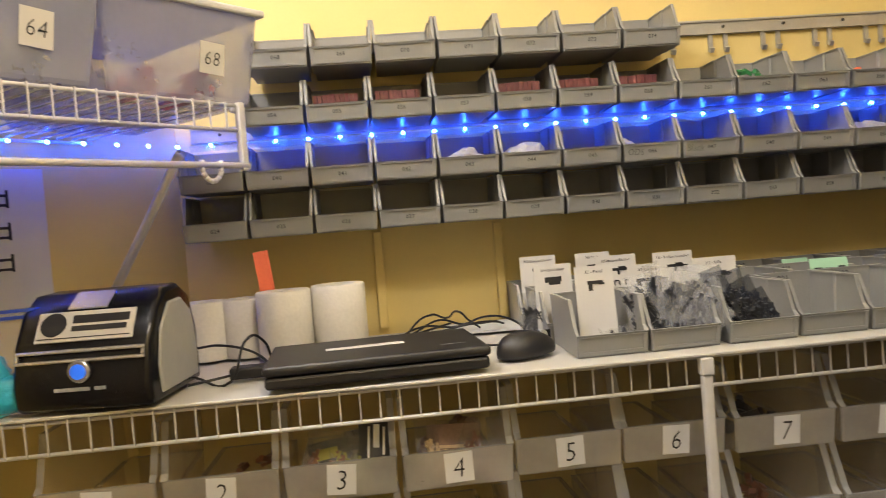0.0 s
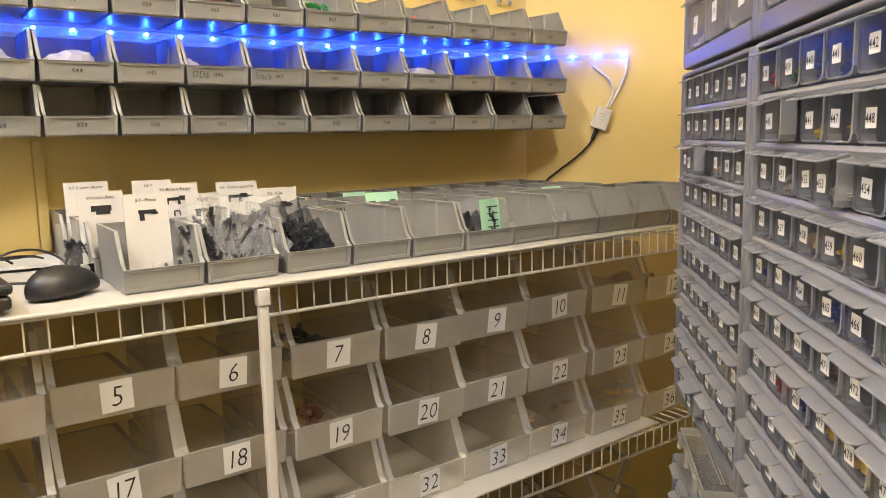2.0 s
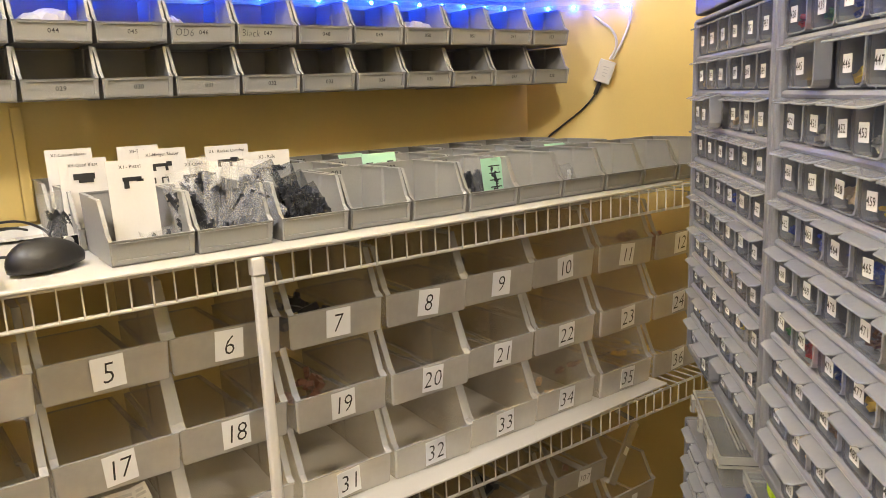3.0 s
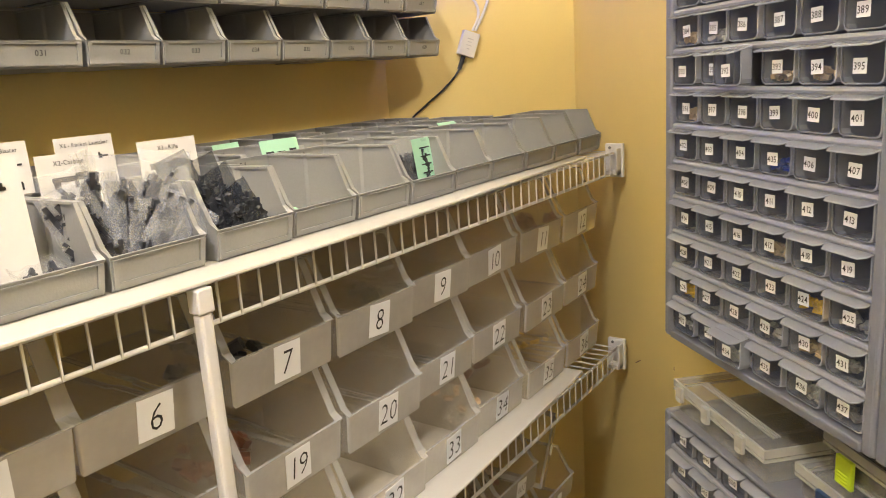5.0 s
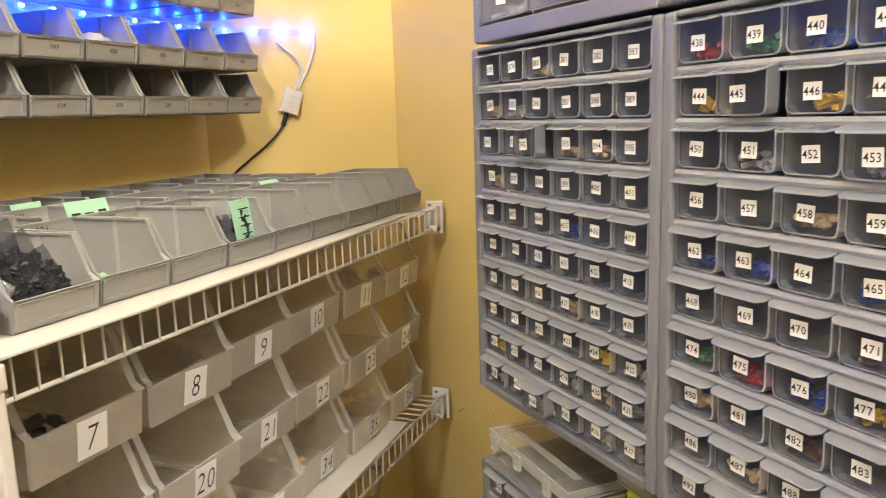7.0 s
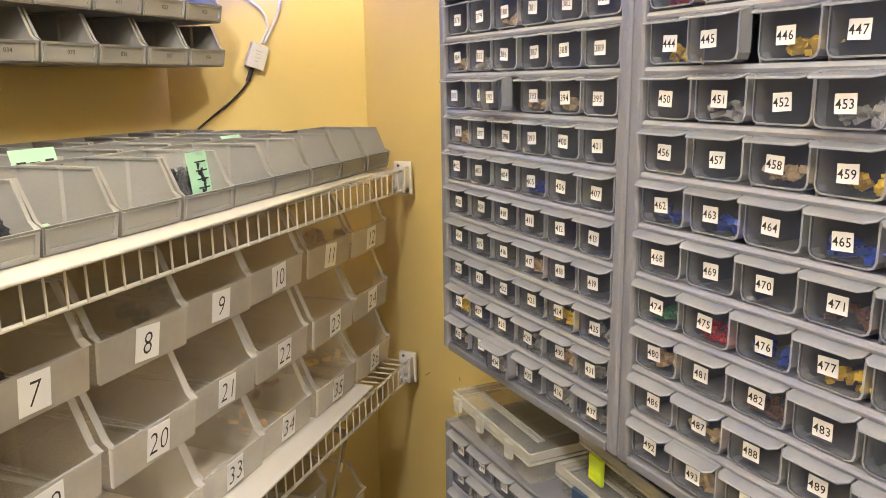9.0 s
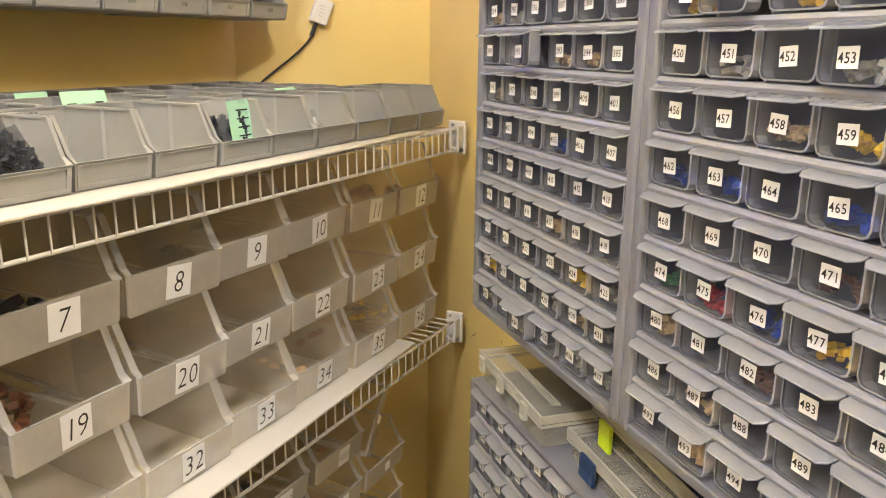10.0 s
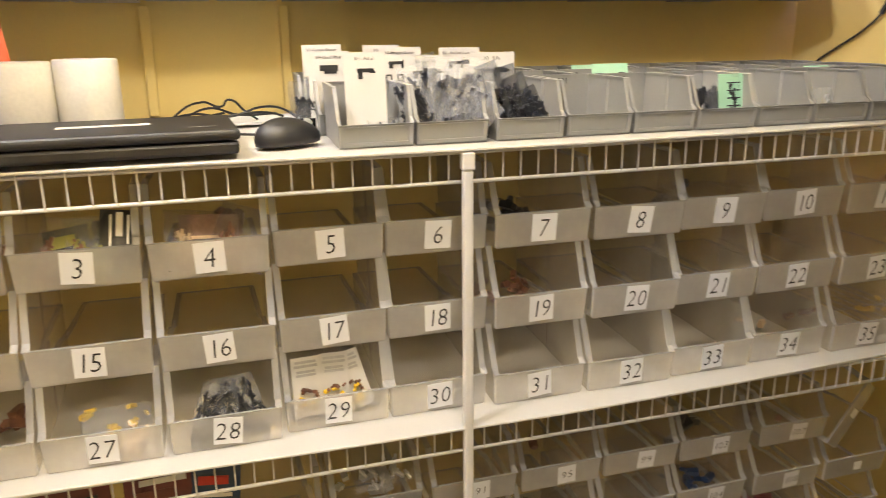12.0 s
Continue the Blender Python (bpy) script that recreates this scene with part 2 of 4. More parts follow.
def wall_between(name, a, b):
    a, b = Vector((*a, 0)), Vector((*b, 0))
    d = (b - a).normalized()
    out = Vector((-d.y, d.x, 0)) * 0.1
    bm = bmesh.new()
    slab(bm, [(a.x, a.y), (b.x, b.y), (b.x + out.x, b.y + out.y), (a.x + out.x, a.y + out.y)], 0, HIGH)
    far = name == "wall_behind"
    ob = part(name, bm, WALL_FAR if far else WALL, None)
    return tagged(ob, "unseen brown wall, darkened to cut bounced light" if far else "warm yellow painted plaster wall", "wall", kind="structure")


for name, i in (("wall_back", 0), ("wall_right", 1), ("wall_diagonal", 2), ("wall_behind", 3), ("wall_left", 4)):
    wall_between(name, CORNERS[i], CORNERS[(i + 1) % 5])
for name, z0, z1, mat, lab in (("floor", -0.1, 0.0, FLOOR, "unseen brown floor, darkened to cut bounced light"), ("ceiling", HIGH, HIGH + 0.1, CEIL, "off-white painted ceiling")):
    bm = bmesh.new()
    slab(bm, [(c[0] * 1.02, c[1] * 1.02) for c in CORNERS][::-1], z0, z1)
    tagged(part(name, bm, mat, None), lab, name, kind="structure")
# painted-over shelf standards on the back wall
for x in (-0.389, -0.169):
    bm = bmesh.new()
    box(bm, -0.008, 0.008, -0.008, 0.004, 1.21, 1.385)
    soften(bm, 0.002, 2)
    tagged(part("trim", bm, WALL, None, m=pose(x, BACK - 0.005, 0)), "narrow upright strip painted wall yellow", "trim", kind="structure")

# ceiling lamp inferred over the aisle, plus an added fill globe; neither is seen
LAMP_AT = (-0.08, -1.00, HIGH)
FILL_LAMP_AT = (-0.95, -0.38, HIGH)
bm = bmesh.new()
rod(bm, (0, 0, -0.02), (0, 0, 0), 0.07, 32)
rod(bm, (0, 0, -0.05), (0, 0, -0.02), 0.04, 24)
soften(bm, 0.003, 2)
LAMP_BASE = mesh_of(bm, "lamp_base", CEIL)
for at, glass in ((LAMP_AT, GLOW), (FILL_LAMP_AT, FILL_GLASS)):
    lamp_thing = thing("unseen_ceiling_light", pose(*at), "unseen white glass globe added on the ceiling, switched on", "lamp", "ceiling lights")
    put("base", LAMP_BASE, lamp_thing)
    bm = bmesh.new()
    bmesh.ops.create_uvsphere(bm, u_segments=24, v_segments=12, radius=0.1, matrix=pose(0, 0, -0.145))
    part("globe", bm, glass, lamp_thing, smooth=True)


# ---- wire shelves ----
def wire_shelf(name, m, width, depth, label, liner=None, pitch=0.0246, lip=0.042, first=0.0123, group="wire shelves"):
    """Deck wires run from front (y = 0) to back, with a bent-down lip; the top of the deck is z = 0, x from 0 to width."""
    sh = thing(name, m, label, "shelf", group)
    for y, z in ((0, -0.004), (0, -lip), (depth * 0.5, -0.007), (depth, -0.007)):
        bm = bmesh.new()
        rod(bm, (0, y, z), (width, y, z), 0.0026, 8)
        part("rail", bm, WIRE, sh, smooth=True)
    bm = bmesh.new()
    x = first
    while x < width:
        box(bm, x - 0.0009, x + 0.0009, -0.0038, -0.0020, -lip - 0.001, -0.001)
        box(bm, x - 0.0010, x + 0.0010, -0.0040, depth, -0.0030, -0.0008)
        x += pitch
    tagged(part("wire_deck", bm, WIRE, sh), kind="stuff")
    if liner:
        bm = bmesh.new()
        slab(bm, [(liner[0], -0.002), (liner[0] + 0.60, -0.010), (liner[0] + 0.95, -0.019), (liner[0] + 1.27, -0.022), (liner[0] + 1.55, -0.014), (liner[1], 0.004), (liner[1], depth - 0.004), (liner[0], depth - 0.004)], 0.0, 0.004)
        soften(bm, 0.001)
        part("liner", bm, WHITE_BOARD, sh, "smooth white liner board")
    return sh


def wall_bracket(parent, x, z=0.0):
    bm = bmesh.new()
    box(bm, x, x + 0.008, -0.014, 0.022, -0.052 + z, 0.012 + z)
    box(bm, x - 0.02, x + 0.001, -0.010, 0.014, -0.046 + z, -0.036 + z)
    box(bm, x - 0.02, x + 0.001, -0.010, -0.006, -0.046 + z, 0.004 + z)
    soften(bm, 0.0015, 1)
    br = part("wall_bracket", bm, WIRE, parent, "white moulded end bracket")
    for zz in (0.004, -0.046):
        bm = bmesh.new()
        rod(bm, (x - 0.001, 0.012, zz + z), (x + 0.0005, 0.012, zz + z), 0.003, 8)
        part("screw", bm, SILVER, br)


SHELF_X0 = -1.12
for z, lab in ((1.196, "white wire shelf with a white liner board, full of small bins"), (0.808, "white wire shelf with a white liner board under clear bins"), (0.362, "white wire shelf low on the wall under clear bins")):
    sh = wire_shelf("wire_shelf", pose(SHELF_X0, 0.028, z), 0.986 - SHELF_X0, 0.43, lab, liner=(0.02, 1.975 if z > 1 else 1.94), first=0.0218)
    wall_bracket(sh, 0.982 - SHELF_X0)
post = thing("shelf_post", pose(0.005, 0.008, 0), "white upright pole that holds up the wire shelves", "shelf post")
bm = bmesh.new()
box(bm, -0.0068, 0.0068, -0.002, 0.010, 0, 1.172)
soften(bm, 0.003, 2)
part("pole", bm, WIRE, post)
bm = bmesh.new()
box(bm, -0.0084, 0.0084, -0.0035, 0.0115, 1.172, 1.1945)
soften(bm, 0.002, 2)
part("cap", bm, WIRE, post)


# ---- hopper-front bins ----
HUNG_Y, HUNG_X, HP = 0.333, 0.8665, 0.1044


def bin_skin(bm, w, d, h, lip, slope, step):
    """One skin of an open, sloping-fronted bin: front at y = 0, base at z = 0, centred on x; the sides step in half-way back."""
    hw, ym = w / 2, 0.52 * d
    side = []
    for sx in (-1, 1):
        v = {k: bm.verts.new((sx * x, y, z)) for k, (x, y, z) in dict(
            a=(hw, 0.005, 0), b=(hw, ym, 0), c=(hw, ym, h), e=(hw, slope, h), f=(hw, 0.010, lip + 0.007), g=(hw, 0, lip),
            p=(hw - step, ym + 0.004, 0), q=(hw - step, d, 0), r=(hw - step, d, h), s=(hw - step, ym + 0.004, h)).items()}
        bm.faces.new([v[k] for k in "abcefg"])
        bm.faces.new([v[k] for k in "bpsc"])
        bm.faces.new([v[k] for k in "pqrs"])
        side.append(v)
    m, n = side
    bm.faces.new([m[k] for k in "abpq"] + [n[k] for k in "qpba"])
    bm.faces.new((m["q"], m["r"], n["r"], n["q"]))
    bm.faces.new((m["g"], m["a"], n["a"], n["g"]))
    bmesh.ops.recalc_face_normals(bm, faces=bm.faces)
    return hw


def bin_rim(w, d, h, lip, slope, step, wide, high):
    """The thickened rim that runs round the open top and down the sloping front."""
    bm = bmesh.new()
    hw, ym = w / 2, 0.52 * d
    loop = [(-1, hw, 0, lip, (0, -0.5, 0.85)), (1, hw, 0, lip, (0, -0.5, 0.85)), (1, hw, 0.010, lip + 0.007, (0, -0.8, 0.6)), (1, hw, slope, h, (0, -0.4, 0.9)), (1, hw, ym, h, (0, 0, 1)), (1, hw - step, ym + 0.004, h, (0, 0, 1)), (1, hw - step, d, h, (0, 0, 1)),
            (-1, hw - step, d, h, (0, 0, 1)), (-1, hw - step, ym + 0.004, h, (0, 0, 1)), (-1, hw, ym, h, (0, 0, 1)), (-1, hw, slope, h, (0, -0.4, 0.9)), (-1, hw, 0.010, lip + 0.007, (0, -0.8, 0.6))]
    rings = []
    for sx, x, y, z, n in loop:
        out, n = Vector((sx * (x + 0.0005), y - (0.0008 if y < 0.001 else 0), z)), Vector(n).normalized() * high
        inn = Vector((sx * (x - wide), y + (0.003 if y < 0.001 else -0.003 if y > d - 0.001 else 0), z))
        rings.append([bm.verts.new(p) for p in (out - n, out + n * 0.5, inn + n * 0.5, inn - n)])
    for k in range(len(rings)):
        a, b = rings[k], rings[(k + 1) % len(rings)]
        for c in range(4):
            bm.faces.new((a[c], b[c], b[(c + 1) % 4], a[(c + 1) % 4]))
    return bm


def tapered(bm, taper, h, back=0.0, d=1.0):
    """Draws the sides in towards the base, and towards the back."""
    for v in bm.verts:
        v.co.x *= (1 - taper * (1 - v.co.z / h)) * (1 - back * min(1.0, max(0.0, v.co.y) / d))
    return bm


def grey_bin(w, d, h, lip, slope, taper):
    """Meshes of a solid grey bin: its moulded body, its rim, and the raised frame on its lip."""
    bm = bmesh.new()
    hw = bin_skin(bm, w, d, h, lip, slope, 0.0022)
    bmesh.ops.solidify(bm, geom=bm.faces[:], thickness=0.0022)
    body = mesh_of(tapered(bm, taper, h), "grey_bin_body", GREY_BIN)
    rim = mesh_of(tapered(bin_rim(w, d, h, lip, slope, 0.0022, 0.0042, 0.0016), taper, h), "grey_bin_rim", GREY_BIN)
    bm = bmesh.new()
    x, z0, z1, e = hw - 0.0015, 0.0025, lip - 0.002, 0.0055
    outer = [(-x, z0), (x, z0), (x, z1), (-x, z1)]
    inner = [(-x + e, z0 + e * 0.8), (x - e, z0 + e * 0.8), (x - e, z1 - 0.001), (-x + e, z1 - 0.001)]
    face = lambda px, pz, out: bm.verts.new((px, 0.005 * (1 - pz / lip) - out, pz))
    rings = [[face(*p, 0.0) for p in outer], [face(*p, 0.0022) for p in outer], [face(*p, 0.0022) for p in inner], [face(*p, 0.0) for p in inner]]
    for a, b in zip(rings, rings[1:] + rings[:1]):
        for k in range(4):
            bm.faces.new((a[k], a[(k + 1) % 4], b[(k + 1) % 4], b[k]))
    return body, rim, mesh_of(tapered(bm, taper, h), "grey_bin_frame", GREY_BIN)


GB_W, GB_D, GB_H, GB_LIP = 0.0988, 0.136, 0.074, 0.029
SHELF_BIN = grey_bin(GB_W, GB_D, GB_H, GB_LIP, 0.027, 0.05)
HUNG_BIN = grey_bin(HP - 0.0016, 0.131, 0.074, 0.029, 0.028, 0.05)


def put_bin(meshes, parent):
    for name, me in zip(("body", "rim", "lip_frame"), meshes):
        put(name, me, parent)


def clear_bin_meshes(w, d, h, lip, slope, taper):
    """Meshes of a thin frosted bin: its moulded body and its rim."""
    bm = bmesh.new()
    bin_skin(bm, w, d, h, lip, slope, 0.004)
    edges = [e for e in bm.edges if len(e.link_faces) == 2 and e.calc_face_angle(0) > 0.8 and max(abs(v.co.x) for v in e.verts) > w * 0.49]
    bmesh.ops.bevel(bm, geom=edges, offset=0.0035, segments=3, affect="EDGES", profile=0.5)
    for f in bm.faces:
        f.material_index = 1 if f.calc_center_median().y < 0.007 else 0
        f.smooth = True
    body = mesh_of(tapered(bm, taper, h, 0.12, d), "clear_bin_body", CLEAR, CLEAR_LIP)
    return body, mesh_of(tapered(bin_rim(w, d, h, lip, slope, 0.004, 0.0085, 0.0010), taper, h, 0.12, d), "clear_bin_rim", CLEAR_RIM)


CLEAR_LARGE = clear_bin_meshes(0.148, 0.33, 0.116, 0.050, 0.036, 0.05)
CLEAR_SMALL = clear_bin_meshes(0.138, 0.26, 0.089, 0.042, 0.032, 0.06)


def heap(seed, w, d, n, size, flat=0.5):
    """A loose heap of little blocks on z = 0, x in +-w/2, y from 0 to d."""
    rng = random.Random(seed)
    bm = bmesh.new()
    for i in range(n):
        s = size * rng.uniform(0.6, 1.3)
        m = Matrix.Translation((rng.uniform(-w / 2, w / 2), rng.uniform(0, d), size * 0.45 + size * flat * rng.random() * 2)) @ Euler((rng.uniform(-0.6, 0.6), rng.uniform(-0.6, 0.6), rng.uniform(0, 3.1))).to_matrix().to_4x4()
        v0 = len(bm.verts)
        box(bm, -s, s, -s * 0.5, s * 0.5, -s * 0.4, s * 0.4)
        if i % 2:
            box(bm, -s * 0.35, s * 0.35, -s * 0.35, s * 0.35, s * 0.4, s * 0.7)
        bm.verts.ensure_lookup_table()
        for v in bm.verts[v0:]:
            v.co = m @ v.co
    return bm


def polybag(seed, w, h, fill=BITS, n=10, lean=0.4, top=0.58, film=None, bit=1.0):
    """A flat-lying or leaning clear bag with dark moulded bits inside; base at z = 0, faces -y. Returns (bag mesh, bits mesh)."""
    rng = random.Random(seed)
    bm = bmesh.new()
    nx, nz = 7, 8
    for side in (-1, 1):
        grid = []
        for k in range(nz + 1):
            row = []
            for i in range(nx + 1):
                a, b = i / nx, k / nz
                puff = 0.008 * math.sin(math.pi * a) * (1 - b) ** 0.7 * (0.5 + 0.5 * rng.random())
                y = side * puff + 0.0065 * noise.noise((a * 4 + seed, b * 4, side)) + 0.0025 * noise.noise((a * 11 + seed, b * 11, side * 2)) + lean * h * b * 0.35
                row.append(bm.verts.new(((a - 0.5) * w * (1 - 0.12 * b * rng.random()), y, b * h)))
            grid.append(row)
        for k in range(nz):
            for i in range(nx):
                bm.faces.new((grid[k][i], grid[k][i + 1], grid[k + 1][i + 1], grid[k + 1][i]))
    bag = mesh_of(bm, "bag", film or BAG, smooth=True)
    bm = bmesh.new()
    for i in range(n * 2):
        z = rng.uniform(0.06, top) * h
        s = rng.uniform(0.0022, 0.0042) * bit
        m = Matrix.Translation((rng.uniform(-0.36, 0.36) * w, lean * z * 0.35, z)) @ Euler((rng.uniform(-0.3, 0.3), rng.uniform(-0.55, 0.55), 0)).to_matrix().to_4x4()
        v0 = len(bm.verts)
        box(bm, -s * 0.5, s * 0.5, -0.003, 0.003, -s * 3.4, s * 3.0)
        box(bm, -s * 0.5, s * 1.3, -0.003, 0.003, -s * 0.2, s * 0.6)
        box(bm, -s * 1.1, s * 0.5, -0.003, 0.003, s * 0.9, s * 1.5)
        bm.verts.ensure_lookup_table()
        for v in bm.verts[v0:]:
            v.co = m @ v.co
    return bag, mesh_of(bm, "bits", fill)


def bag_thing(m, seed, w, h, label, fill=BITS, n=10, lean=0.4, name="plastic_bag", group="", top=0.58, film=None, bit=1.0):
    b, c = polybag(seed, w, h, fill, n, lean, top, film, bit)
    t = thing(name, m, label, "bag", group)
    put("film", b, t)
    put("filling", c, t, label="small moulded toy parts")
    return t


# grey bins hung on the louvre rails of the back wall
rng = random.Random(5)
HUNG = ((1.390, 15, 38, HUNG_X), (1.468, 15, 53, HUNG_X), (1.5685, 14, 67, HUNG_X), (1.660, 7, 74, 0.149))
for row, (z, count, last, right) in enumerate(HUNG):
    for i in range(count):
        x = right - HP * (i + 0.5)
        b = thing("hanging_bin", pose(x, HUNG_Y, z, rng.uniform(-0.6, 0.6), rng.uniform(-0.5, 0.5), rng.uniform(-0.8, 0.8)),
                  ("grey plastic hopper bin hung on the wall rail, dark inside", "grey plastic hopper bin on the wall rail in blue light", "grey plastic hopper bin hung above the blue light strip", "grey plastic hopper bin on the top wall rail")[row], "bin", "bins hung on the wall")
        put_bin(HUNG_BIN, b)
        put("number_label", label_mesh("%03d" % (last - i), 0.03, 0.01, 0.0064), b, pose(0, 0.0014, 0.0165, 9.8))
        if row == 1 and last - i in (46, 47):
            put("handwriting", label_mesh("OD6" if last - i == 46 else "Black", 0.03, 0.012, 0.0112, None, 0.8), b, pose(-0.029, 0.0014, 0.0165, 9.8, 3))
        if row == 2 and i in (7, 8, 9, 11, 12):
            for k in range(10):
                bm = bmesh.new()
                box(bm, -0.0034, 0.0034, 0, 0.07, 0, 0.050 + rng.uniform(-0.001, 0.001))
                part("card_pack", bm, PINK, b, "dull red packed card", pose(-0.036 + 0.0075 * k, 0.050, 0.0025, 0, rng.uniform(-0.6, 0.6)))
        if row == 2 and i == 5:
            part("filling", heap(i, 0.06, 0.05, 16, 0.008, 2.4), GREEN, b, "green toy parts", pose(0, 0.05, 0.012))
        if row == 2 and i == 3:
            part("filling", heap(i, 0.07, 0.06, 8, 0.010, 1.0), ORANGE, b, "orange toy parts", pose(0, 0.06, 0.02))
        if row == 3 and i in (1, 2, 4, 5, 6):
            part("filling", heap(i, 0.07, 0.06, 10, 0.008, 0.9), RED if i != 2 else STONE, b, "small toy parts in bags", pose(0, 0.05, 0.006))
def crumpled(m, seed, size, label):
    """A crumpled lump of milky polythene."""
    bm = bmesh.new()
    bmesh.ops.create_icosphere(bm, subdivisions=3, radius=1.0)
    for v in bm.verts:
        p = v.co.copy()
        k = 1 + 0.35 * noise.noise(p * 1.7 + Vector((seed, 0, 0))) + 0.22 * noise.noise(p * 4.5 + Vector((0, seed, 0)))
        v.co = Vector((p.x * size[0], p.y * size[1], max(p.z, -0.4) * size[2])) * k
    ob = part("plastic_bag", bm, MILKY, None, m=m)
    return tagged(ob, label, "bag", "bags in hanging bins")


for k, (i, size) in enumerate(((9, (0.040, 0.030, 0.030)), (10, (0.036, 0.028, 0.028)), (3, (0.032, 0.030, 0.026)), (7, (0.014, 0.020, 0.026)))):
    crumpled(pose(HUNG_X - HP * (i + 0.5) + (0.0 if k < 3 else -0.036), HUNG_Y + 0.040, 1.468 + 0.018, 0, 0, 30 * k), k * 3.1, size, "crumpled milky plastic bag lying in a grey hanging bin")


def louvre_rail(z, x0, x1, label, hooks=()):
    r = thing("louvre_rail", pose(0, BACK, z), label, "rail", "wall rails")
    bm = bmesh.new()
    box(bm, x0, x1, -0.006, 0.0, -0.013, 0.013)
    box(bm, x0, x1, -0.009, -0.0055, 0.009, 0.013)
    box(bm, x0, x1, -0.009, -0.0055, -0.013, -0.009)
    part("channel", bm, RAIL, r)
    for x in hooks:
        bm = bmesh.new()
        prism(bm, [(-0.006, -0.012), (-0.002, -0.012), (-0.002, -0.044), (-0.008, -0.048), (-0.012, -0.040), (-0.010, -0.038), (-0.006, -0.040)], x - 0.004, x + 0.004)
        part("hook", bm, RAIL, r)
    n = int((x1 - x0) / 0.12)
    for i in range(n):
        bm = bmesh.new()
        rod(bm, (x0 + 0.05 + i * 0.12, -0.0065, 0), (x0 + 0.05 + i * 0.12, -0.0085, 0), 0.003, 8)
        part("screw", bm, BLACK, r)
    return r


louvre_rail(1.717, -0.60, 0.868, "bare grey metal louvre rail on the yellow wall", [0.160 + HP * i + d for i in range(7) for d in (0.0, 0.030)])
louvre_rail(1.577, -0.70, 0.86, "grey metal louvre rail behind the blue light strip")
louvre_rail(1.455, -0.70, 0.86, "grey metal louvre rail behind the lowest hanging bins")

# blue light strip, along the rail and round the corner
strip = thing("led_strip", pose(0, 0, 0), "glowing blue light strip in a clear sleeve stuck along the wall", "light strip")
WALL_R = Vector((0.735, -0.678, 0)).normalized()
IN_R = Vector((-0.678, -0.735, 0)).normalized()
SZ = 1.5530


def on_right(along, out=0.004):
    """A place on the right-hand wall, so far from the back corner."""
    return Vector((0.872, BACK, 0)) + WALL_R * along + IN_R * out


bm = bmesh.new()
box(bm, -0.70, 0.850, BACK - 0.020, BACK - 0.018, SZ - 0.005, SZ + 0.005)
part("sleeve", bm, STRIP, strip)
a, e = on_right(0.004, 0.004), on_right(0.232, 0.004)
bm = bmesh.new()
slab(bm, [(a.x, a.y), (e.x, e.y), (e.x + IN_R.x * 0.002, e.y + IN_R.y * 0.002), (a.x + IN_R.x * 0.002, a.y + IN_R.y * 0.002)], SZ - 0.006, SZ + 0.006)
part("sleeve", bm, STRIP, strip)
bm = bmesh.new()
bmesh.ops.create_icosphere(bm, subdivisions=1, radius=0.0031)
CHIP = mesh_of(bm, "led", LED, smooth=True)
LED_STEP = 0.0560
for i in range(28):
    put("led", CHIP, strip, pose(0.848 - i * LED_STEP, BACK - 0.022, SZ + 0.0002 * i))
WALL_L = (Vector((-2.15, -1.11, 0)) - Vector((-0.728, BACK, 0))).normalized()
for i in range(9):
    p = Vector((-0.712, BACK - 0.008, 0)) + WALL_L * (0.02 + i * LED_STEP)
    put("led", CHIP, strip, pose(p.x + 0.006, p.y - 0.004, SZ + 0.005))
for i in range(4):
    p = on_right(0.050 + i * 0.0566, 0.008)
    put("led", CHIP, strip, pose(p.x, p.y, SZ + 0.001))

# its controller on the right-hand wall: places along the wall and heights
PLUG_LEAD = [(0.153, 1.532), (0.170, 1.518), (0.192, 1.499), (0.200, 1.470), (0.186, 1.438)]
STRIP_LEAD = [(0.192, 1.438), (0.215, 1.481), (0.230, 1.522), (0.233, 1.552)]
POWER_LEAD = [(0.165, 1.392), (0.153, 1.363), (0.127, 1.333), (0.077, 1.294), (0.043, 1.265), (0.030, 1.240)]


def wire_on_right(pts, out=0.008):
    return [(*on_right(along, out)[:2], z) for along, z in pts]


ctl = thing("led_controller", Matrix.Translation(on_right(0.174, 0.012) + Vector((0, 0, 1.412))) @ pose(0, 0, 0, 0, 0, -42.7) @ pose(0, 0, 0, 0, 20, 0), "small white light controller box hanging by its cables", "controller")
bm = bmesh.new()
box(bm, -0.018, 0.018, -0.008, 0.008, -0.025, 0.025)
soften(bm, 0.002, 2)
part("body", bm, PAPER, ctl)
bm = bmesh.new()
for zz, w in ((0.010, 0.014), (0.004, 0.010), (-0.003, 0.012), (-0.010, 0.006)):
    box(bm, -w / 2, w / 2, -0.0087, -0.0081, zz - 0.001, zz + 0.001)
part("print", bm, STONE, ctl, "faint grey print")
tagged(tube("white_lead", wire_on_right(PLUG_LEAD), 0.0028, PAPER), "short white lead ending in a small plug", "cable")
tagged(tube("white_lead", wire_on_right(STRIP_LEAD), 0.0028, PAPER), "white lead running up to the light strip", "cable")
tagged(tube("black_power_cable", wire_on_right(POWER_LEAD), 0.0022, BLACK), "thin black power cable hanging down the wall", "cable")
bm = bmesh.new()
rod(bm, wire_on_right(POWER_LEAD)[0], wire_on_right(POWER_LEAD)[1], 0.0048, 10)
tagged(part("power_plug", bm, BLACK, None), "black barrel plug under the controller", "plug")

